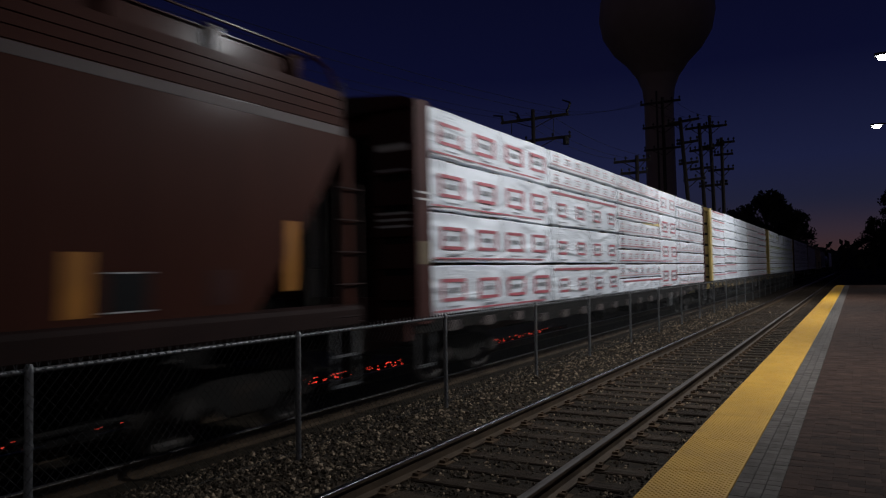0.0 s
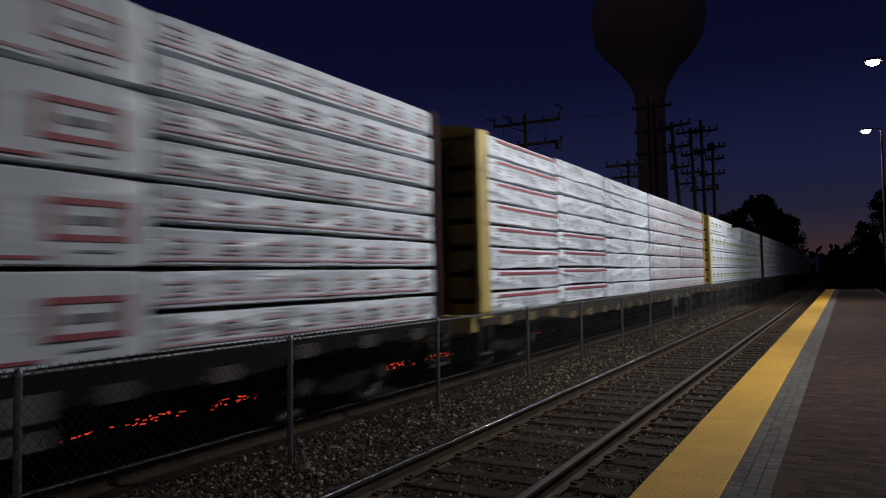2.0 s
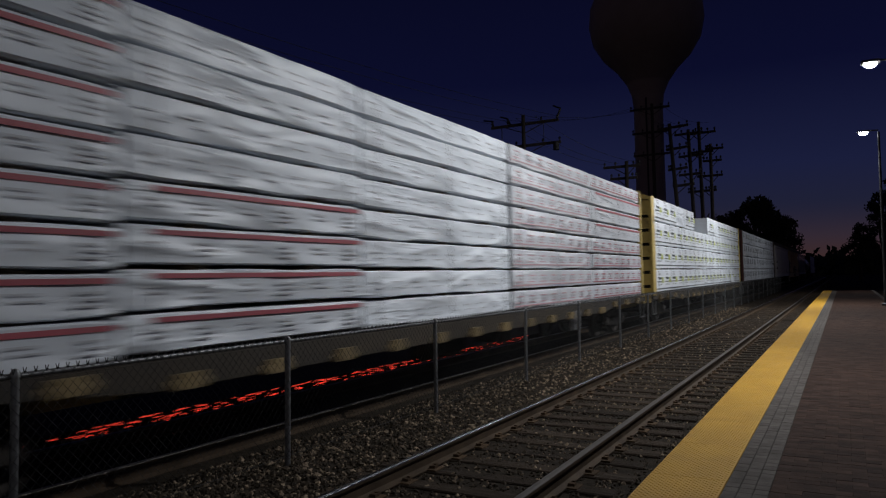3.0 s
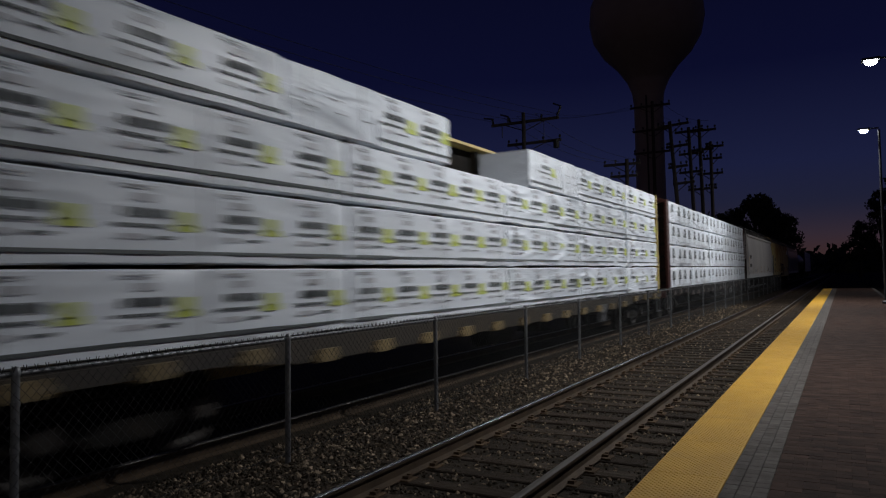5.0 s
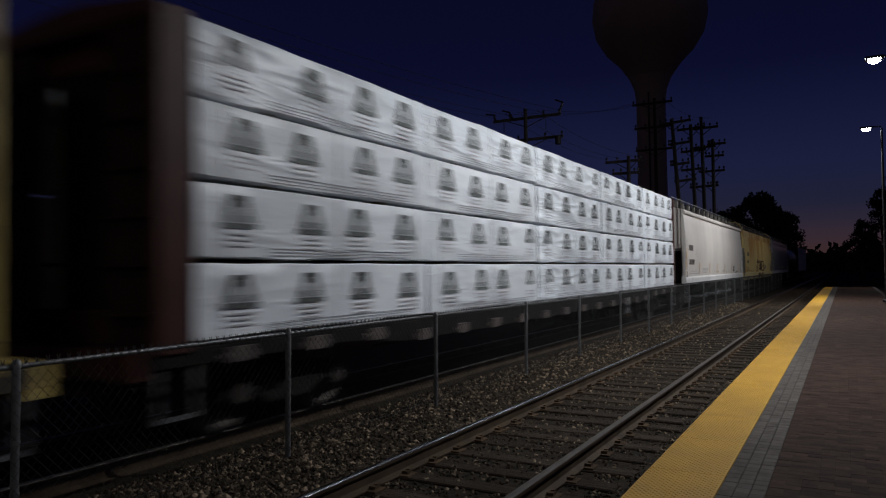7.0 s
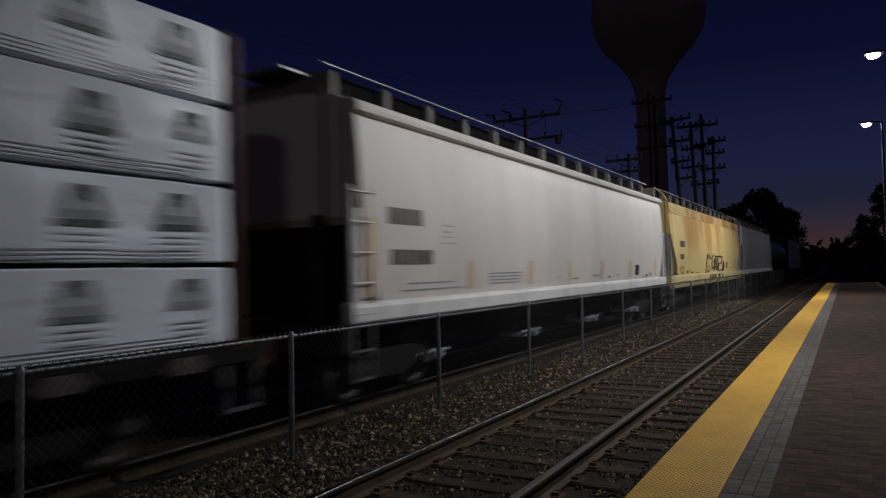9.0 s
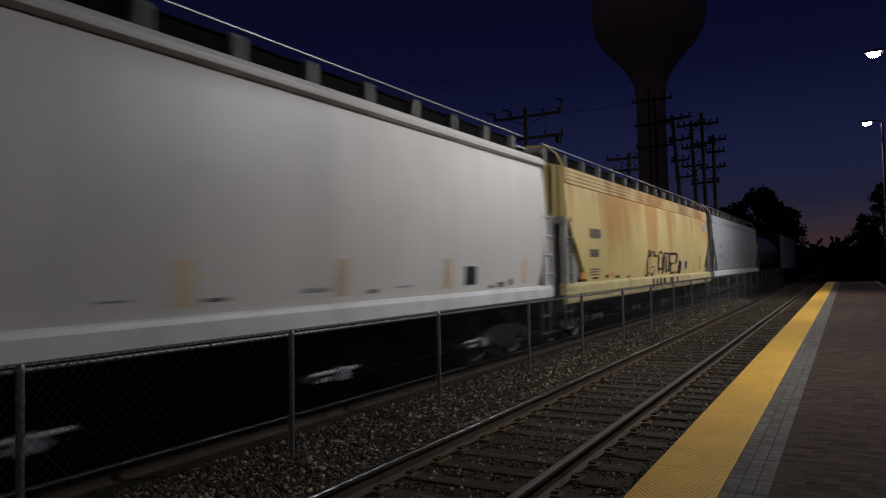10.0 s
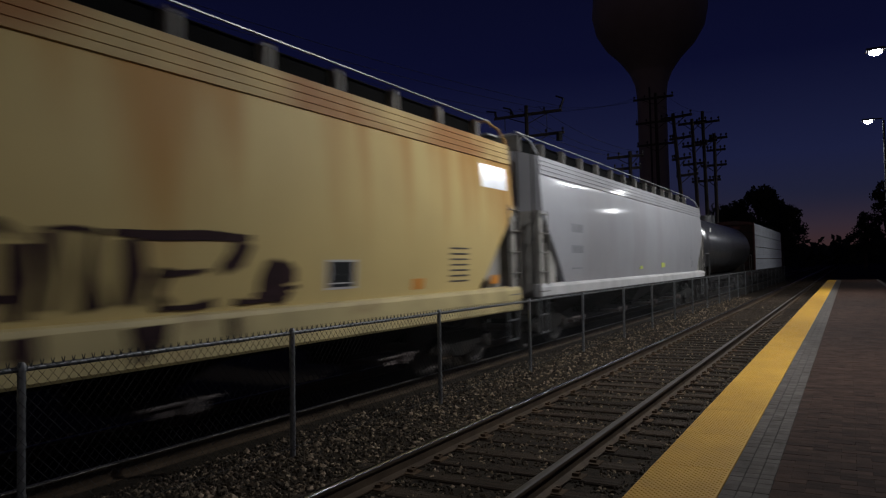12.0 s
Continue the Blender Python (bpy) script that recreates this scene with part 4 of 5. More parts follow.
    # end frames: corner posts, slope braces, platform, ladders
    for sgn in (-1, 1):
        e = h + 0.28
        part("end_platform", Form().box(-1.46, 1.46, *sorted((sgn * (h - cut * 0.6), sgn * e)), 1.10, 1.17), END_STEEL, car)
        part("end_sill", Form().box(-1.44, 1.44, *sorted((sgn * (e - 0.06), sgn * (e + 0.04))), 0.80, 1.15), END_STEEL, car)
        for side in (-1, 1):
            part("corner_post", Form().box(*sorted((side * (0.98 if ribs == 4 else 1.36), side * 1.47)), *sorted((sgn * (h - 0.02), sgn * (h + 0.12))), 1.16, z_low + 1.0), END_GREY if ribs == 4 else paint, car)
            part("end_brace", Form().box(*sorted((side * 0.70, side * 0.82)), *sorted((sgn * (h - 0.02), sgn * (h + 0.1))), 1.16, z_low + 0.95), END_STEEL, car)
            part("stirrup", Form().box(side * 1.45 - 0.015, side * 1.45 + 0.015, *sorted((sgn * (h - 0.28), sgn * (h - 0.24))), 0.42, 1.2).box(side * 1.45 - 0.015, side * 1.45 + 0.015, *sorted((sgn * (h + 0.16), sgn * (h + 0.2))), 0.42, 1.2)
                 .box(side * 1.45 - 0.02, side * 1.45 + 0.02, *sorted((sgn * (h - 0.28), sgn * (h + 0.2))), 0.40, 0.44).box(side * 1.45 - 0.02, side * 1.45 + 0.02, *sorted((sgn * (h - 0.28), sgn * (h + 0.2))), 0.78, 0.81), GALV, car, "step iron")
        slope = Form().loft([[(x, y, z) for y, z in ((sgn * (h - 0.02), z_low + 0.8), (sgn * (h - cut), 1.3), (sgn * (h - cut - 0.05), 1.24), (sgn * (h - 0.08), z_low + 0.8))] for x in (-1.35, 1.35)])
        if ribs == 4:
            for side in (-1, 1):
                part("web_panel", Form().box(*sorted((side * 1.33, side * 1.37)), *sorted((sgn * (h - 0.50), sgn * (h - 1.02))), 1.17, 2.16).box(*sorted((side * 1.30, side * 1.39)), *sorted((sgn * (h - 0.46), sgn * (h - 0.53))), 1.17, 2.62), END_GREY, car, "pale grey web plate under the end slope")
        # the shade below the hopper's end is put into the sheet's black colour
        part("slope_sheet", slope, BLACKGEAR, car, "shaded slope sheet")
        ladder(car, (h - 0.22) if sgn > 0 else (-h - 0.23), 1.49, 1.17, 3.0, ledge if cut < 1 else RED_SILL if board == "red" else DIM_GREY, 5, 0.45, "grab irons on the corner")
        part("end_ladder", Form().box(0.95, 0.98, *sorted((sgn * (h + 0.1), sgn * (h + 0.13))), 1.16, 4.35).box(1.32, 1.35, *sorted((sgn * (h + 0.1), sgn * (h + 0.13))), 1.16, 4.35), END_STEEL, car)
        arch = Form()
        pts = [(1.40, 4.0), (1.38, 4.25), (1.25, 4.5), (1.0, 4.70), (0.5, 4.72)]
        for a, b in zip(pts, pts[1:]):
            arch.tube((a[0], sgn * (h - 0.05), a[1]), (b[0], sgn * (h - 0.05), b[1]), 0.022, 8)
        if ribs:
            part("roof_arch", arch, paint, car)
        part("brake_rigging", Form().tube((-0.4, sgn * (h - 0.5), 1.35), (0.7, sgn * (h - 0.5), 1.35), 0.22, 12).box(-0.2, 0.2, *sorted((sgn * (h - 0.9), sgn * (h - 0.3))), 1.17, 1.7), BLACKGEAR, car)
    # discharge bays and gates
    bays = 4
    span = (length - 2 * cut) / bays
    for k in range(bays):
        y = -h + cut + span * (k + 0.5)
        rings = [[(x * a, y + b * c, z) for x, b in ((1, 1), (-1, 1), (-1, -1), (1, -1))] for a, c, z in ((1.3, span * 0.47, 1.4), (0.42, 0.45, 0.55), (0.42, 0.45, 0.38))]
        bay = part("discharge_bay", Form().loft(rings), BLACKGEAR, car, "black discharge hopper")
        part("gate", Form().box(0.30, 1.02, y - 0.3, y + 0.3, 0.38, 0.45).tube((1.04, y - 0.5, 0.50), (1.04, y + 0.5, 0.50), 0.03, 8).tube((1.0, y + 0.1, 0.46), (1.14, y + 0.1, 0.46), 0.09, 12), BLACKGEAR if board == "red" else WINCH_DULL if ribs else INK_GREY, bay, "pale outlet gate with its shaft")
    part("center_sill", Form().box(-0.3, 0.3, -h - 0.3, h + 0.3, 0.75, 1.1), BLACKGEAR, car)
    signs(car, h)
    trucks(car, h - 1.35)
    couplers(car, h + 0.45)
    moves(car, (s0 + s1) / 2)
    return car


def sill_or_side(q):
    """The tan car's outermost face at the height q: its sill, or the side above it."""
    return 1.521 if q < 1.40 else side_at(q)


def side_at(q):
    """How far a hopper's curved side stands out at the height q."""
    return 1.43 + 0.075 * math.sin(math.pi * min(1, max(0, (q - 1.25) / 2.67)))


def mark(car, name, ink, label, boxes):
    """Painted plates and bars on the side that faces the platform: (y, z, width, height), each lying on the curved side."""
    for y, z, w, hgt in boxes:
        lo, hi = z - hgt / 2, z + hgt / 2
        f = Form().loft([[(side_at(lo) - 0.01, a, lo), (side_at(lo) + 0.006, a, lo), (side_at(z) + 0.007, a, z), (side_at(hi) + 0.006, a, hi), (side_at(hi) - 0.01, a, hi)] for a in (y - w / 2, y + w / 2)])
        part(name, f, ink, car, label)


def signs_grey(car, h):
    def at(s):
        return s - 117.7
    mark(car, "stencil", STENCIL, "dark stencilled letters and numbers as bars", [(at(109.45) + k * 0.24, 2.64, 0.2, 0.24) for k in range(4)] + [(at(109.5) + k * 0.2, 2.05, 0.17, 0.22) for k in range(6)])
    mark(car, "data_plate", INK_GREY, "small framed data stencil", [(at(111.1), 2.56, 0.34, 0.02), (at(111.1), 2.28, 0.34, 0.02), (at(111.1), 2.46, 0.2, 0.03), (at(111.1), 2.38, 0.24, 0.02)])
    mark(car, "small_print", INK_GREY, "lines of small stencilled data", [(at(113.4), 1.77 - 0.06 * k, 1.5 - 0.08 * k, 0.026) for k in range(4)] + [(at(110.6), 1.66, 1.4, 0.02), (at(110.7), 1.56, 1.9, 0.025)] + [(at(116.2), 1.62, 0.3, 0.02), (at(119), 1.62, 0.5, 0.05), (at(121), 1.6, 0.4, 0.03)])
    mark(car, "reflector", surface("faded_reflector", (0.42, 0.31, 0.20), 0.5, 0, 0.1), "faded upright reflector strips", [(at(108.95), 2.05, 0.3, 1.1)] + [(at(s), 1.76, 0.24, 0.48) for s in (111.9, 114.6, 117.0, 119.5, 122.3, 125.5)])
    mark(car, "inspection_panel", INK_BLACK, "black consolidated stencil panel", [(at(123.1), 1.72, 0.42, 0.32)])
    mark(car, "scuff", STENCIL, "dark scuffs and small marks by the sill", [(at(123.95), 1.5, 0.2, 0.05), (at(124.35), 1.53, 0.3, 0.09), (at(124.8), 1.56, 0.16, 0.12), (at(120.2), 1.56, 0.2, 0.06), (at(117.4), 1.58, 0.3, 0.04)])
    mark(car, "panel_edge", LEDGE_WHITE, "white edges of the stencil panel", [(at(123.1), 1.89, 0.46, 0.02), (at(123.1), 1.55, 0.46, 0.02)])


def signs_tan(car, h):
    def at(s):
        return s - 137.5
    mark(car, "stencil", STENCIL, "dark stencilled reporting marks as bars", [(at(129.55) + k * 0.19, 2.66, 0.15, 0.24) for k in range(5)] + [(at(129.55) + k * 0.19, 2.16, 0.15, 0.2) for k in range(4)] + [(at(129.9), 1.75 - 0.07 * k, 0.8, 0.03) for k in range(3)])
    mark(car, "data_plate", INK_GREY, "small data stencil", [(at(131.2), 2.5, 0.25, 0.015), (at(131.2), 2.25, 0.25, 0.015)])
    mark(car, "reflector", INK_ORANGE, "orange reflector plates", [(at(s), 1.6, 0.32, 0.16) for s in (129.0, 131.5, 135.2, 143.6, 146.3)])
    # a sprayed tag: loose hooked strokes, loops and drips of uneven width
    spray = surface("spray_black", (0.026, 0.012, 0.014), 0.8, 0, 0.5, 4, 30, 0, spread=0)
    spray.node_tree.nodes["Principled BSDF"].inputs["Specular IOR Level"].default_value = 0.15
    def arc(s, z, rs, rz, a0, a1, n=9):
        return [(s + rs * math.cos(radians(a0 + (a1 - a0) * k / n)), z + rz * math.sin(radians(a0 + (a1 - a0) * k / n))) for k in range(n + 1)]

    letters = [arc(135.75, 1.86, 0.34, 0.36, 80, 250), arc(136.2, 1.9, 0.42, 0.36, 50, 190), [(136.2, 2.13), (136.5, 2.12), (136.9, 2.13)],
               arc(136.12, 1.72, 0.3, 0.24, 170, 350), [(135.95, 1.74), (136.4, 1.76)],
               [(136.98, 1.52), (136.96, 1.8), (136.98, 2.1)], arc(137.28, 2.1, 0.3, 0.17, 180, 10), [(137.6, 2.1), (137.62, 1.8), (137.6, 1.5)], [(137.0, 1.66), (137.3, 1.68), (137.6, 1.66)],
               [(137.86, 2.2), (137.9, 1.8), (137.86, 1.56)], [(137.8, 2.21), (138.05, 2.25), (138.3, 2.2)], [(138.24, 2.18), (138.2, 1.85), (138.26, 1.54)],
               [(138.4, 2.22), (138.9, 2.2), (139.5, 2.22), (140.1, 2.2)], [(138.62, 2.16), (138.66, 1.85), (138.6, 1.56)], [(140.0, 2.18), (139.9, 1.98), (139.7, 1.86)],
               [(138.9, 1.86), (139.2, 1.84), (139.5, 1.87)], [(138.95, 1.82), (138.9, 1.64), (139.0, 1.52)], [(138.9, 1.52), (139.3, 1.5), (139.6, 1.54)],
               arc(140.45, 1.74, 0.13, 0.12, 0, 330), arc(140.62, 1.7, 0.10, 0.16, 0, 330), [(140.4, 1.6), (140.55, 1.75), (140.65, 1.92)], [(140.2, 1.56), (140.5, 1.6), (140.85, 1.66)], [(139.9, 1.53), (140.2, 1.51), (140.5, 1.55)]]
    # paint that ran down over the sill
    letters += [[(q, 1.36), (q + 0.01, 1.2), (q - 0.01, low)] for q, low in ((136.0, 1.06), (136.55, 1.14), (137.05, 1.1), (137.6, 1.18), (138.7, 1.04), (138.9, 1.12), (139.8, 1.2))]
    for n_l, pts in enumerate(letters):
        up = abs(pts[-1][1] - pts[0][1]) > abs(pts[-1][0] - pts[0][0])
        wdt = 0.13 if up else 0.05
        left, right = [], []
        for k, (s, z) in enumerate(pts):
            a = pts[max(0, k - 1)]; b = pts[min(len(pts) - 1, k + 1)]
            dx, dz = b[0] - a[0], b[1] - a[1]
            d = math.hypot(dx, dz) or 1
            w = wdt * (0.75 + 0.35 * math.sin(k * 1.3 + n_l))
            left.append((s - dz / d * w, z + dx / d * w)); right.append((s + dz / d * w, z - dx / d * w))
        lay = 0.006 + 0.0006 * n_l
        f = Form()
        ring = [[(sill_or_side(z) + q, at(s), z) for s, z, q in ((*l, lay), (*r, lay), (*r, -0.01), (*l, -0.01))] for l, r in zip(left, right)]
        part("graffiti", f.loft(ring), spray, car, "sprayed dark graffiti stroke")
    mark(car, "inspection_panel", INK_BLACK, "black consolidated stencil panel", [(at(141.72), 1.78, 0.5, 0.32)])
    mark(car, "panel_edge", LEDGE_WHITE, "white edges of the stencil panel", [(at(141.72), 1.955, 0.6, 0.028), (at(141.72), 1.605, 0.6, 0.028), (at(141.445), 1.78, 0.05, 0.322), (at(141.72), 1.78, 0.03, 0.3), (at(141.995), 1.78, 0.05, 0.322), (at(141.7), 1.67, 0.4, 0.02)])
    mark(car, "small_print", STENCIL, "lines of small stencilled data", [(at(144.9), 2.15 - 0.09 * k, 0.62, 0.028) for k in range(7)])
    mark(car, "rust_patch", RUST, "rust-brown patches by the sill", [(at(131.0), 1.55, 0.3, 0.09), (at(135.4), 1.5, 0.5, 0.1), (at(132.0), 1.52, 0.5, 0.06), (at(133.2), 1.5, 0.4, 0.05), (at(130.0), 1.52, 0.5, 0.05)])
    # glossy patch added to carry the lamp's reflection
    mark(car, "repaint_patch", GLARE_METAL, "shiny silver patch put in for the lamp's glare", [(at(146.35), 3.48, 1.05, 0.42)])


def signs_silver(car, h):
    def at(s):
        return s - 158.2
    mark(car, "stencil", INK_GREY, "faint grey reporting marks as bars", [(at(150.6) + k * 0.2, 2.7, 0.16, 0.2) for k in range(4)] + [(at(150.6) + k * 0.2, 2.2, 0.16, 0.18) for k in range(4)] + [(at(150.9), 1.75, 0.7, 0.03)])
    mark(car, "reflector", INK_LIME, "yellow reflector plates", [(at(160), 1.75, 0.5, 0.16), (at(157), 1.7, 0.3, 0.1)])
    mark(car, "small_print", INK_GREY, "lines of small stencilled data", [(at(165.2), 2.3 - 0.1 * k, 0.5, 0.03) for k in range(4)] + [(at(165.4), 1.75, 0.3, 0.25)])


def signs_red(car, h):
    def at(s):
        return s + 1.63
    mark(car, "reflector", INK_ORANGE, "orange-yellow upright reflector plates", [(at(3.66), 1.78, 0.22, 0.56), (at(6.28), 2.05, 0.17, 0.80), (at(0.2), 1.78, 0.26, 0.5), (at(-4), 1.78, 0.26, 0.5)])
    mark(car, "inspection_panel", INK_BLACK, "black stencil panel", [(at(4.15), 1.7, 0.42, 0.34)])
    mark(car, "panel_edge", LEDGE_WHITE, "white edges of the stencil panel", [(at(4.15), 1.88, 0.46, 0.014), (at(4.15), 1.53, 0.46, 0.014)])
    mark(car, "plate", BROWN_CAR, "dull brown plates", [(at(5.25), 1.72, 0.36, 0.36), (at(2.6), 1.75, 0.3, 0.2)])


def tank_car(s0, s1):
    length = s1 - s0
    h = length / 2
    car = thing("tank_car", "black cylindrical tank car with a valve housing on top", "railway car", "cars of the train")
    n = 40
    rings = []
    for y, r in [(-h, 0.05), (-h + 0.05, 0.55), (-h + 0.25, 1.05), (-h + 0.55, 1.36), (-h + 0.9, 1.47), (h - 0.9, 1.47), (h - 0.55, 1.36), (h - 0.25, 1.05), (h - 0.05, 0.55), (h, 0.05)]:
        rings.append([(r * math.cos(2 * math.pi * i / n), y, 2.62 + r * math.sin(2 * math.pi * i / n)) for i in range(n)])
    part("tank", Form().loft(rings), BLACK_TANK, car, smooth=True)
    for y in (-h + 3, 0, h - 3):
        part("tank_band", Form().loft([[(1.478 * math.cos(2 * math.pi * i / n), q, 2.62 + 1.478 * math.sin(2 * math.pi * i / n)) for i in range(n)] for q in (y - 0.06, y + 0.06)]), BLACK_TANK, car)
    part("valve_housing", Form().tube((0, 0, 4.0), (0, 0, 4.4), 0.5, 20).tube((0, 0, 4.4), (0, 0, 4.47), 0.54, 20), BLACK_TANK, car)
    part("center_sill", Form().box(-0.35, 0.35, -h - 0.6, h + 0.6, 0.75, 1.2), BLACKGEAR, car)
    for sgn in (-1, 1):
        part("saddle", Form().box(-1.2, 1.2, *sorted((sgn * (h - 2.1), sgn * (h - 1.6))), 0.9, 1.6), BLACKGEAR, car)
        part("end_platform", Form().box(-1.45, 1.45, *sorted((sgn * (h - 0.6), sgn * (h + 0.6))), 1.08, 1.16), BLACKGEAR, car)
        for x in (-1.4, 1.4):
            pts = [Vector((x, sgn * (h + 0.5), 1.16)), Vector((x, sgn * (h + 0.5), 2.2)), Vector((x, sgn * (h - 0.5), 2.2)), Vector((x, sgn * (h - 0.5), 1.16))]
            part("handrail", Form().loft([[p + Vector(o) for o in ((0.02, 0, 0.02), (0.02, 0, -0.02), (-0.02, 0, -0.02), (-0.02, 0, 0.02))] for p in pts]), GALV, car)
    part("placard", Form().box(1.31, 1.335, -h + 1.5, -h + 1.85, 3.25, 3.45), LEDGE_WHITE, car, "white placard")
    trucks(car, h - 1.6)
    couplers(car, h + 0.85)
    moves(car, (s0 + s1) / 2)


def halves(a, b):
    return (a, (a + b) / 2, b)


def load(group, columns):
    """columns: (s0, s1, [(z0, z1, kind, film, slack)])"""
    for s0, s1, rows in columns:
        for z0, z1, kind, film, slack in rows:
            bundle(s0, s1, z0, z1, kind, film, slack, group)


def build_train():
    Z = LAYERS
    whole = list(zip(Z, Z[1:]))
    split = [(a, b) for lo, hi in whole for a, b in ((lo, (lo + hi) / 2), ((lo + hi) / 2, hi))]
    hopper(-10.6, 7.34, RED_HOPPER, RED_SILL, "dark oxide-red covered hopper with orange reflector plates", 1.55, "red", 5, signs_red, 2.6, None, 3.60)
    # brown flatcar, red-printed bundles
    centerbeam(9.44, 32.2, BROWN_CAR, "dark brown", "lit_face")
    g = "lumber on the first brown flatcar"
    load(g, [(9.46, 14.48, [(a, b, "frames", WRAP_SLACK, 1.2 if i < 2 else 1.6) for i, (a, b) in enumerate(whole)]),
             (14.48, 19.47, [(a, b, "small_frames" if i == 1 else "small_banded", WRAP_SLACK, 1.2) for i, (a, b) in enumerate(whole[:3])] + [(a, b, "dashes_pale", WRAP_WHITE, 0.8) for a, b in split[6:]]),
             (19.47, 24.38, [(a, b, "band" if i == 0 else "dashes_pale" if i % 3 == 1 else "dashes", WRAP_SLACK if i < 2 else WRAP_DULL, 1.3) for i, (a, b) in enumerate(split)]),
             (24.38, 26.9, [(a, b, "frames" if i < 3 else "frames_pale", WRAP_WHITE, 0.8) for i, (a, b) in enumerate(whole)]),
             (26.9, 32.18, [(a, b, "dashes_pale", WRAP_SLACK, 0.9) for a, b in split])])
    # boards that show where one wrap is torn
    torn = Form().loft([[(x, y, z) for x, z in ((-0.2, 0.0), (0.02, 0.0), (0.02, hh), (-0.2, hh))] for y, hh in ((-1.0, 0.012), (0.2, 0.035), (0.75, 0.085), (1.0, 0.06))])
    boards = tagged(new("sawn_board", torn.mesh("sawn_board", FRESH_WOOD)), "yellowish sawn boards where the wrap is torn", "lumber", g)
    moves(boards, 23.25, FAR_TRACK + 1.47, (Z[2] + Z[3]) / 2 - 0.004)
    centerbeam(34.2, 56.7, YELLOW_CAR, "yellow", "")
    g = "lumber on the first yellow flatcar"
    load(g, [(34.22, 37.8, [(a - 0.02, b - 0.02, "band", WRAP_SLACK, 1.0) for i, (a, b) in enumerate(split)]),
             (37.8, 41.5, [(a + 0.02, b + 0.02, "band" if i < 4 else "faint_pale", WRAP_SLACK, 1.1) for i, (a, b) in enumerate(split)]),
             (41.5, 46.4, [(a, b, "faint_pale", WRAP_SLACK, 1.3) for a, b in split]),
             (46.5, 51.6, [(a, b, "dashes_pale", WRAP_DULL, 1.0) for a, b in split]),
             (51.6, 56.68, [(a, b, "band" if i in (4, 5, 6) else "dashes", WRAP_DULL, 0.7) for i, (a, b) in enumerate(split)])])
    centerbeam(58.7, 81.36, YELLOW_CAR, "yellow", "lit_face")
    g = "lumber on the second yellow flatcar"
    cols = [(58.72, 63.6), (63.6, 68.65), (68.65, 73.04), (73.04, 77.4), (77.4, 81.34)]
    load(g, [(a, b, [(z0, z1, "lime", WRAP_WHITE if i < 2 else WRAP_SLACK, 0.9 if i < 2 else 2.0) for z0, z1 in whole[:3]]) for i, (a, b) in enumerate(cols)])
    load(g, [(a, b, [(*whole[3], k, f, 2.0 if f == WRAP_SLACK else 1.0)]) for a, b, k, f in ((58.72, 62.4, "lime", WRAP_WHITE), (62.4, 64.3, "faint", WRAP_SLACK), (64.3, 66.45, "lime", WRAP_WHITE), (69.9, 71.9, "lime", WRAP_WHITE),
                                                                (71.9, 73.0, "faint", WRAP_WHITE), (73.0, 77.4, "lime", WRAP_SLACK), (77.4, 81.34, "lime", WRAP_WHITE))])
    centerbeam(83.4, 106.3, BROWN_CAR, "dark brown", "")
    g = "lumber on the second brown flatcar"
    cols = [(83.42, 88.0), (88.0, 92.6), (92.6, 97.2), (97.2, 101.8), (101.8, 106.28)]
    load(g, [(a, b, [(z0, z1, "emblem", WRAP_SLACK if j == 3 and i < 4 or (i == 2 and j < 3) else WRAP_WHITE, 1.6 if j == 3 else 0.9) for j, (z0, z1) in enumerate(whole)]) for i, (a, b) in enumerate(cols)])
    hopper(108.6, 126.55, GREY_HOPPER, LEDGE_WHITE, "large light grey covered hopper with a roof walkway", 0.40, True, 0, signs_grey, 1.7)
    hopper(127.9, 147.15, TAN_HOPPER, LEDGE_CREAM, "rust-streaked tan covered hopper with dark graffiti", 1.4, True, 4, signs_tan, 2.0, RUSTY_TAN, 3.79, 0.97)
    hopper(148.7, 167.7, SILVER_HOPPER, LEDGE_WHITE, "silver-grey covered hopper with a shiny side", 1.4, True, 4, signs_silver, 2.0)
    tank_car(169.4, 186.4)
    centerbeam(188.6, 211.2, BROWN_CAR, "dark brown", "")
    g = "lumber on the last brown flatcar"
    load(g, [(a, b, [(z0, z1, "faint", WRAP_DULL, 0.8) for z0, z1 in whole]) for a, b in ((188.62, 194.2), (194.2, 199.8), (199.8, 205.4), (205.4, 211.18))])


def motions():
    for ob, x, s, z, rz in MOVING:
        walk(ob, [(t, pose(x, s - SPEED * t, z, 0, 0, rz)) for t in (0, 3, 6, 9, 12)])
    # the added speck carrier slides out of sight once the red light ends
    road = [(0, 0.0), (2.7, 0.0), (3.1, -1.5), (3.6, -8.0), (4.3, -25.0), (6.0, -68.0), (9.0, -145.0), (12.0, -222.0)]
    walk(SPECK_CARRIER, [(t, pose(-9.32, y, 0.02)) for t, y in road])
    spin = math.degrees(SPEED / 0.47) / FPS
    for ob, y in WHEELS:
        walk(ob, [(k / FPS, pose(0, y, 0.47, spin * k, 0, 0)) for k in range(0, 12 * FPS + 1)])

# ---- the surroundings ----


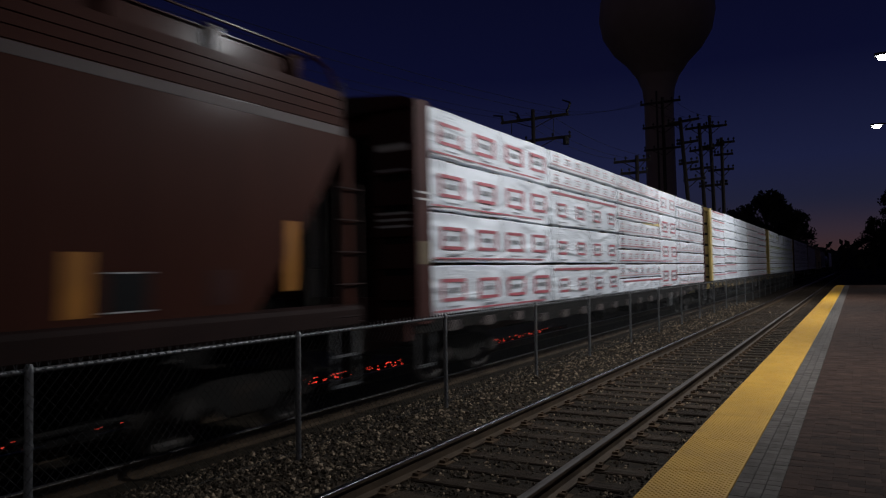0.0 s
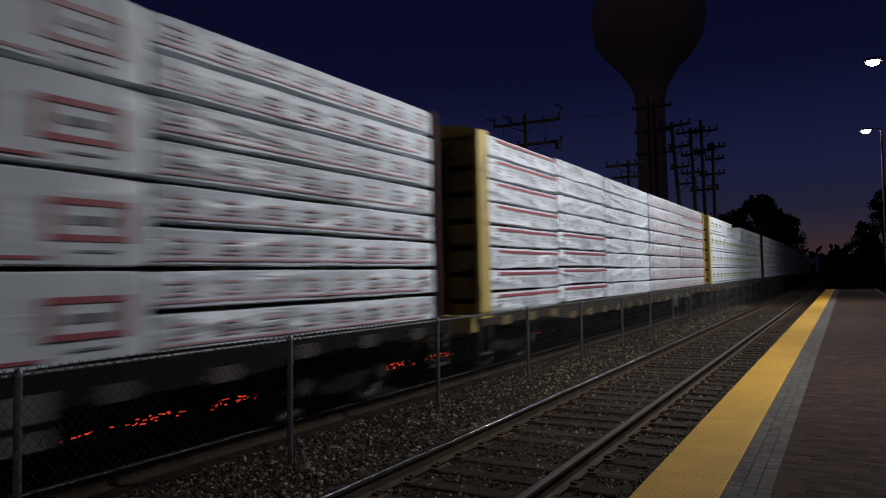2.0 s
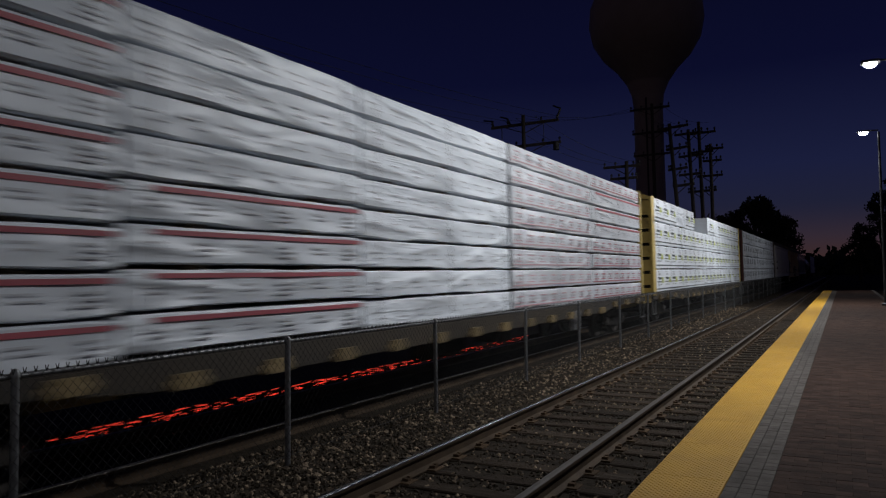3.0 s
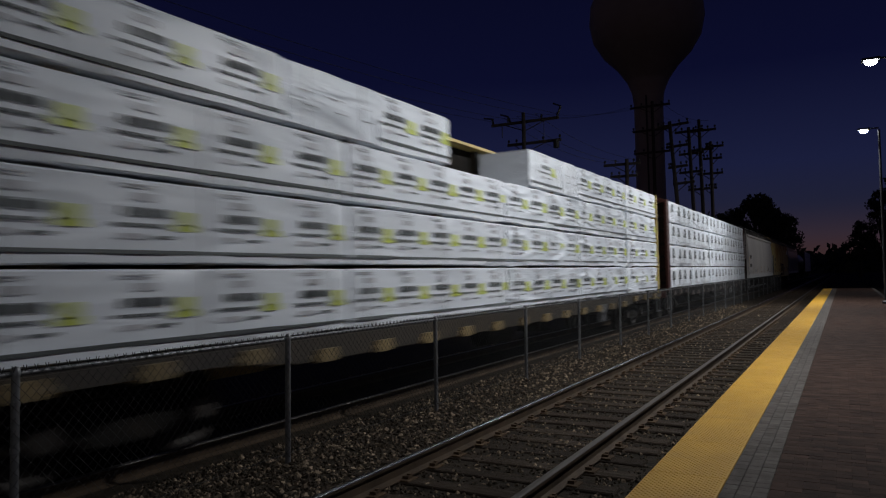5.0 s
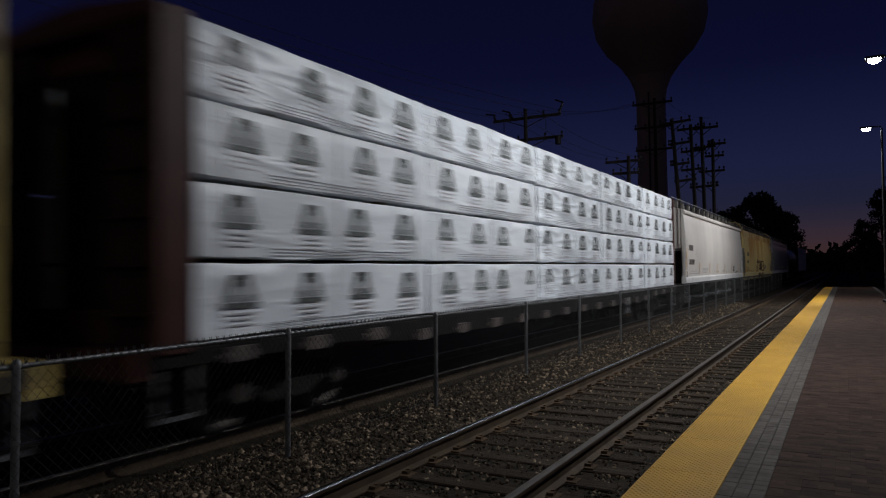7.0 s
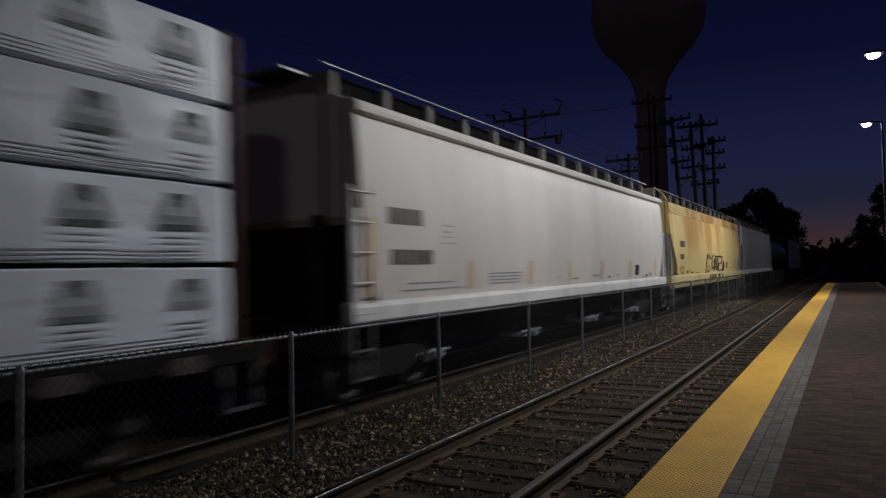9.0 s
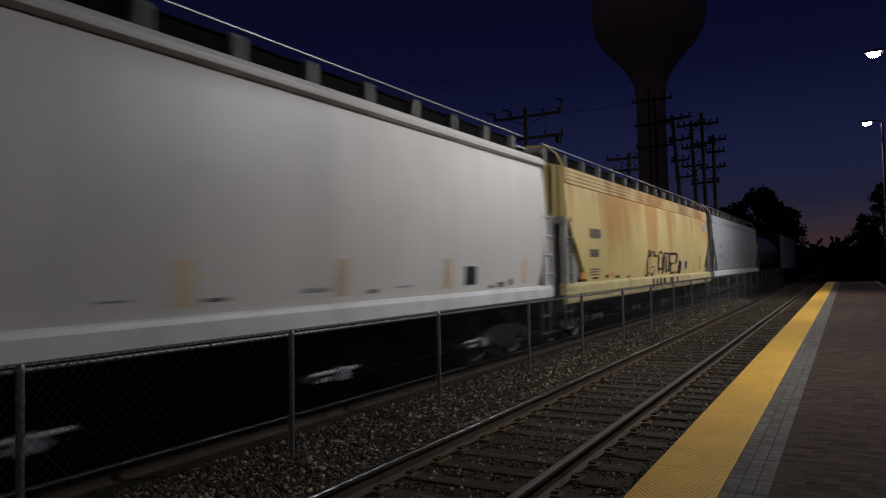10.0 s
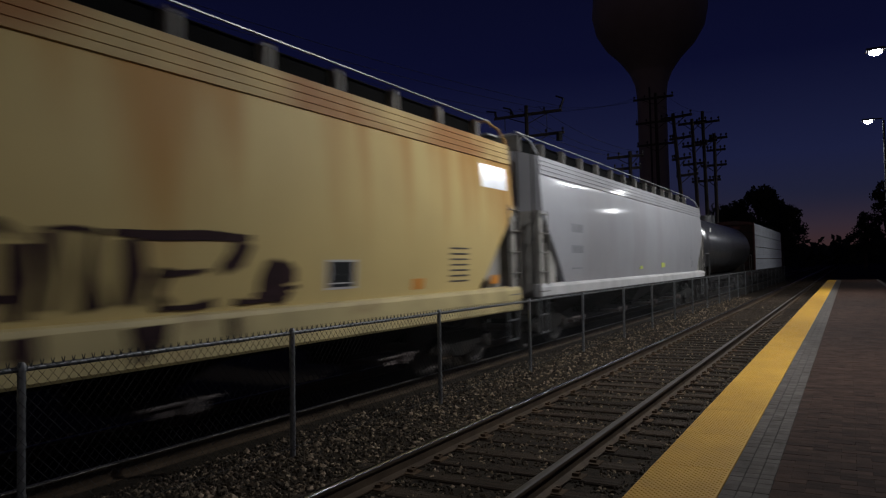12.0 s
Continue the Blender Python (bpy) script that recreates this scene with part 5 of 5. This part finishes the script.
def build_lamp(x, y, z):
    lamp = thing("platform_lamp", "dark metal platform lamp post with a bright white lantern", "street lamp", "platform lamps", at=pose(x + 0.58, y, 0))
    part("pole", Form().tube((0, 0, PLAT - 0.05), (0, 0, z - 0.05), 0.075, 12, 0.05), DARKMETAL, lamp, smooth=True)
    part("base", Form().slab(-0.16, 0.16, -0.16, 0.16, PLAT - 0.02, PLAT + 0.12, 0.03), DARKMETAL, lamp)
    part("arm", Form().tube((0, 0, z + 0.03), (-0.40, 0, z + 0.05), 0.03, 8), DARKMETAL, lamp)
    part("head", Form().slab(-0.84, -0.34, -0.19, 0.19, z - 0.01, z + 0.07, 0.03), DARKMETAL, lamp)
    bowl = [[(-0.59 + 0.18 * q * math.cos(a), 0.15 * q * math.sin(a), zz) for a in (k * math.pi / 8 for k in range(16))] for q, zz in ((1.0, z - 0.012), (0.97, z - 0.06), (0.82, z - 0.105), (0.45, z - 0.135))]
    part("lens", Form().loft(bowl), LAMPGLOW, lamp, "glowing lens", smooth=True)


def build_tower():
    """A water tower on a single shaft, about 190 m off."""
    d = 190.0
    a = radians(12.85)
    t = thing("water_tower", "dark single-pedestal water tower against the evening sky", "water tower", at=pose(-d * math.sin(a), d * math.cos(a), 0))
    stem = 3.6
    part("shaft", Form().turn([(6.5, -2), (5.2, 3), (stem + 0.1, 12), (stem, 30), (stem, 44), (stem + 0.4, 47.5), (stem + 1.6, 50.5)], 48), TOWERPAINT, t, smooth=True)
    part("tank", Form().turn([(stem + 1.6, 50.5), (7.6, 54.0), (11.0, 57.5), (13.4, 61.5), (14.3, 66.0), (13.9, 70.5), (12.0, 75), (8.5, 78.3), (4, 80), (0.5, 80.4)], 48), TOWERPAINT, t, smooth=True)
    part("cable", Form().tube((0.3, -stem - 0.1, 2), (0.3, -stem - 0.1, 46), 0.25, 6), DARKMETAL, t)


def utility_pole(x, y, top, arms, lean=0.0):
    """arms: (drop below the top, reach to the left, reach to the right)"""
    p = thing("utility_pole", "dark wooden utility pole with crossarms and insulators", "utility pole", "utility poles by the line", at=pose(x, y, 0) @ Matrix.Translation((0, 0, top)) @ pose(0, 0, 0, 0, lean, 0) @ Matrix.Translation((0, 0, -top)))
    part("pole", Form().tube((0, 0, -3.5), (0, 0, top), 0.17, 10, 0.12), POLEWOOD, p, smooth=True)
    for n, (drop, lo, hi) in enumerate(arms):
        z = top - drop
        tip = 0.06 * (n % 2)
        arm = part("crossarm", Form().box(lo, hi, 0.14 + tip, 0.27 + tip, z - 0.085, z + 0.085), POLEWOOD, p)
        for e in (lo, hi):
            if abs(e) > 0.7:
                part("brace", Form().tube((e * 0.6, 0.2, z - 0.06), (0, 0.17, z - 0.6), 0.03, 5), POLEWOOD, arm)
        for k in (lo + 0.08, lo * 0.5, hi * 0.5, hi - 0.08):
            part("insulator", Form().turn([(0.03, 0.0), (0.035, 0.1), (0.075, 0.12), (0.08, 0.2), (0.045, 0.26), (0.01, 0.28)], 8), DARKMETAL, arm, at=pose(k, 0.2 + tip, z + 0.07))
    return p


def wire_run(a, b, sag):
    pts = [Vector(a).lerp(Vector(b), k / 10) - Vector((0, 0, sag * 4 * (k / 10) * (1 - k / 10))) for k in range(11)]
    w = (Vector(b) - Vector(a)).normalized(); u = w.orthogonal().normalized(); q = w.cross(u)
    return Form().loft([[p + (u * math.cos(k * 1.571) + q * math.sin(k * 1.571)) * 0.012 for k in range(4)] for p in pts])


def polar(az, d, el=None):
    a = radians(az)
    return -d * math.sin(a), d * math.cos(a), (EYE[2] + d * math.tan(radians(el)) if el is not None else 0)


def build_poles():
    x, y, top = polar(22.52, 46, 12.63)
    first = utility_pole(x, y, top, [(0.55, -2.35, 2.3), (1.95, -1.25, 2.4)])
    part("switch", Form().tube((2.2, 0.2, top - 0.45), (2.45, 0.2, top + 0.15), 0.07, 6).tube((2.45, 0.2, top + 0.15), (1.95, 0.2, top + 0.38), 0.05, 6), DARKMETAL, first, "switch blade on the arm's end")
    part("switch", Form().tube((-2.2, 0.2, top - 0.45), (-2.3, 0.2, top - 0.1), 0.07, 6).tube((-2.2, 0.2, top - 0.12), (-2.9, 0.2, top + 0.02), 0.05, 6), DARKMETAL, first, "switch blade on the arm's end")
    part("switch", Form().tube((-1.0, 0.2, top - 0.45), (-1.2, 0.2, top - 0.05), 0.07, 6).tube((-1.2, 0.2, top - 0.05), (-1.7, 0.2, top + 0.12), 0.05, 6), DARKMETAL, first, "switch blade on the arm")
    part("fuse", Form().tube((-1.6, 0.2, top - 0.6), (-1.6, 0.2, top - 1.4), 0.03, 6), DARKMETAL, first)
    part("fuse", Form().tube((1.3, 0.2, top - 0.5), (1.3, 0.2, top - 1.9), 0.02, 6), DARKMETAL, first)
    part("transformer", Form().tube((2.1, 0.2, top - 2.45), (2.1, 0.2, top - 1.95), 0.19, 12), DARKMETAL, first, "small can under the arm")
    rows = [(-12.51, 48, 9.37, [(0.31, -1.63, 0.85), (1.11, -1.19, 0.64)], 0.5), (-13.39, 60, 15.84, [(0.34, -1.87, 1.39), (2.34, -1.75, 1.36), (4.21, -1.67, 1.3)], 0.0),
            (-10.44, 52, 12.36, [(0.25, -0.91, 1.25), (1.77, -0.45, 1.05), (3.24, -0.42, 0.92), (4.44, -0.23, 1.26)], -3.6), (-9.88, 56, 12.57, [(0.26, -1.05, 1.02), (1.96, -0.86, 0.96), (3.36, -0.91, 0.71)], -1.8),
            (-9.44, 58, 13.46, [(0.84, -0.91, 1.2), (2.32, -0.96, 0.95), (5.38, -1.06, 0.6)], -0.8), (-8.93, 60, 12.0, [(0.37, -0.44, 0.95), (1.31, -0.64, 0.79), (2.52, -1.11, 0.84), (3.68, -0.94, 0.34)], 0.0)]
    for px, py, pz, arms, lean in rows:
        utility_pole(px, py, pz, arms, lean)
    runs = [((x, y, top), rows[0][:3]), ((x, y, top), rows[1][:3]), (rows[1][:3], rows[4][:3])]
    for a, b in runs:
        for off, dz in ((-1.5, -0.1), (-0.6, -0.1), (0.7, -0.1)):
            w = new("power_line", wire_run((a[0] + off, a[1] + 0.2, a[2] + dz), (b[0] + off, b[1] + 0.2, b[2] + dz), 0.5).mesh("power_line", DARKMETAL))
            tagged(w, "thin dark overhead power line between the poles", "power line", "overhead lines")
    for off in (-2.2, -1.0, 1.0, 2.2):
        w = new("power_line", wire_run((x + off, y + 0.2, top - 0.3), (x + off - 9, y - 45, top + 1.0), 0.9).mesh("power_line", DARKMETAL))
        tagged(w, "thin dark overhead power line between the poles", "power line", "overhead lines")


def build_tree(x, y, height, spread, seed, base=0.0):
    rng = random.Random(seed)
    t = thing("tree", "dark leafy tree in silhouette beside the line", "tree", "trees by the line", at=pose(x, y, base - 0.3))
    trunk = Form().tube((0, 0, 0), (0.1, 0, height * 0.45), height * 0.035, 9, height * 0.022)
    blobs = []
    for k in range(46):
        a, r = rng.uniform(0, 6.28), spread * math.sqrt(rng.uniform(0, 1))
        z = height * rng.uniform(0.32, 0.97)
        r *= max(0.25, 1 - (abs(z / height - 0.6) / 0.42) ** 2)
        c = Vector((r * math.cos(a), r * math.sin(a), z))
        blobs.append((c, rng.uniform(0.16, 0.30) * spread))
        if k < 12:
            trunk.tube((0.05, 0, height * rng.uniform(0.25, 0.45)), c, height * 0.012, 6, height * 0.003)
    part("trunk", trunk, BARK, t)
    crown = Form()
    for c, r in blobs:
        for _ in range(120):
            d = Vector((rng.gauss(0, 1), rng.gauss(0, 1), rng.gauss(0, 0.8))).normalized() * r * rng.uniform(0.5, 1.15)
            s = spread * rng.uniform(0.035, 0.08)
            u = Vector((rng.uniform(-1, 1), rng.uniform(-1, 1), rng.uniform(-1, 1))).normalized() * s
            w = u.orthogonal().normalized() * s * 0.6
            p = c + d
            crown.add([p - u, p + w, p + u, p - w], [(0, 1, 2, 3)])
    part("crown", crown, LEAF, t)


def build_trees():
    for az, d, el, spread, seed in ((5.6, 150, 5.2, 5.6, 1), (7.6, 165, 4.2, 5, 2), (4.2, 160, 4.1, 3.4, 3), (9.6, 180, 2.9, 6, 4), (-2.4, 120, 5.4, 3.2, 6), (-4.6, 115, 8.0, 5.5, 7), (-7, 110, 9, 6, 8),
                                    (-1.0, 150, 3.2, 2.6, 9), (13, 190, 3.5, 7, 10), (17, 170, 3.6, 7, 11)):
        x, y, z = polar(az, d, el)
        build_tree(x, y, z, spread * d / 130, seed)
    # the far hedge line that closes the horizon
    rng = random.Random(12)
    f = Form()
    for k in range(420):
        az = rng.uniform(-30, 75)
        d = rng.uniform(260, 330)
        x, y, _ = polar(az, d)
        hgt = d * math.tan(radians(rng.uniform(0.6, 1.7) + (0.6 if az > 2.5 else 0.0)))
        for _ in range(16):
            p = Vector((x + rng.gauss(0, 4), y + rng.gauss(0, 4), EYE[2] + hgt * rng.uniform(-0.5, 1.0)))
            u = Vector((rng.uniform(-1, 1), rng.uniform(-1, 1), rng.uniform(-1, 1))).normalized() * rng.uniform(0.8, 2.4)
            w = u.orthogonal().normalized() * u.length * 0.7
            f.add([p - u, p + w, p + u, p - w], [(0, 1, 2, 3)])
    hedge = new("far_woods", f.mesh("far_woods", LEAF))
    tagged(hedge, "dark far woods along the horizon", "woods", kind="stuff")
    bank = Form()
    pts = [polar(az, 345) for az in range(-40, 86, 5)]
    low = [(x, y, -4) for x, y, _ in pts]; high = [(x, y, EYE[2] + 4.6 + 1.2 * math.sin(i * 1.7)) for i, (x, y, _) in enumerate(pts)]
    n = len(pts)
    bank.add(low + high, [(i, i + 1, n + i + 1, n + i) for i in range(n - 1)])
    tagged(new("far_bank", bank.mesh("far_bank", LEAF)), "dark wooded rise at the horizon", "backdrop", kind="structure")


def build_red_specks():
    """An added low flatbed beyond the far track; its glowing specks stand in for red-lit ballast. It slides away behind
    the train.
    """
    t = thing("red_speck_carrier", "added low flatbed whose glowing specks stand in for red-lit ballast", "trailer")
    part("bed", Form().box(-2.3, -0.03, 3.6, 25.2, -0.42, -0.24), BLACKGEAR, t, bevel=0.02)
    part("side_rail", Form().box(-0.06, 0.0, 3.6, 25.2, -0.40, -0.20), BLACKGEAR, t)
    wheel = Form().tube((-0.12, 0, 0), (0.12, 0, 0), 0.27, 18).mesh("wheel", BLACKGEAR)
    for y in (6.0, 6.8, 20.5, 21.3, 22.1):
        for x in (-2.0, -0.3):
            part("wheel", wheel, BLACKGEAR, t, at=pose(x, y, -0.55))
    rng = random.Random(21)
    # no lamps: each glowing speck draws a bit of red-lit stone
    lens = [Form().slab(-a, a, -b, b, 0, 0.02, 0.006).mesh("red_speck", SPECK_RED) for a, b in ((0.005, 0.03), (0.008, 0.02), (0.0045, 0.06), (0.008, 0.034))]
    for k in range(295):
        y = 3.8 + 21.0 * rng.betavariate(1.9, 2.4)
        part("red_speck", rng.choice(lens), SPECK_RED, t, at=pose(0.002, y, -0.205 - 0.15 * rng.random() ** 1.4, rng.uniform(-25, 25), 90, 0))
    return t


# ---- building order ----
build_ground()
# every light gets a post, also the two added out of view
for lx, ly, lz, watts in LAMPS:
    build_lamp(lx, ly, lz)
build_fence()
build_train()
SPECK_CARRIER = build_red_specks()
build_tower()
build_poles()
build_trees()
build_track("near_track", NEAR_TRACK, "railway track with polished rails on weathered wooden ties", True, RAILHEAD)
build_track("far_track", FAR_TRACK, "railway track under the passing train", False, DULLHEAD)
stones("ballast_stones", 22000, (-6.0, -4.35, 3.5, 42), bed, (0.011, 0.030), 1, "loose grey and brown ballast stones between the tracks")
stones("ballast_stones", 17000, (-4.5, -1.5, 3.0, 42), bed, (0.010, 0.026), 2, "loose grey and brown ballast stones between the ties")
stones("ballast_stones", 2500, (-8.95, -8.5, 2.5, 34), bed, (0.015, 0.04), 3, "loose stones on the far shoulder of the line")
build_platform()
motions()
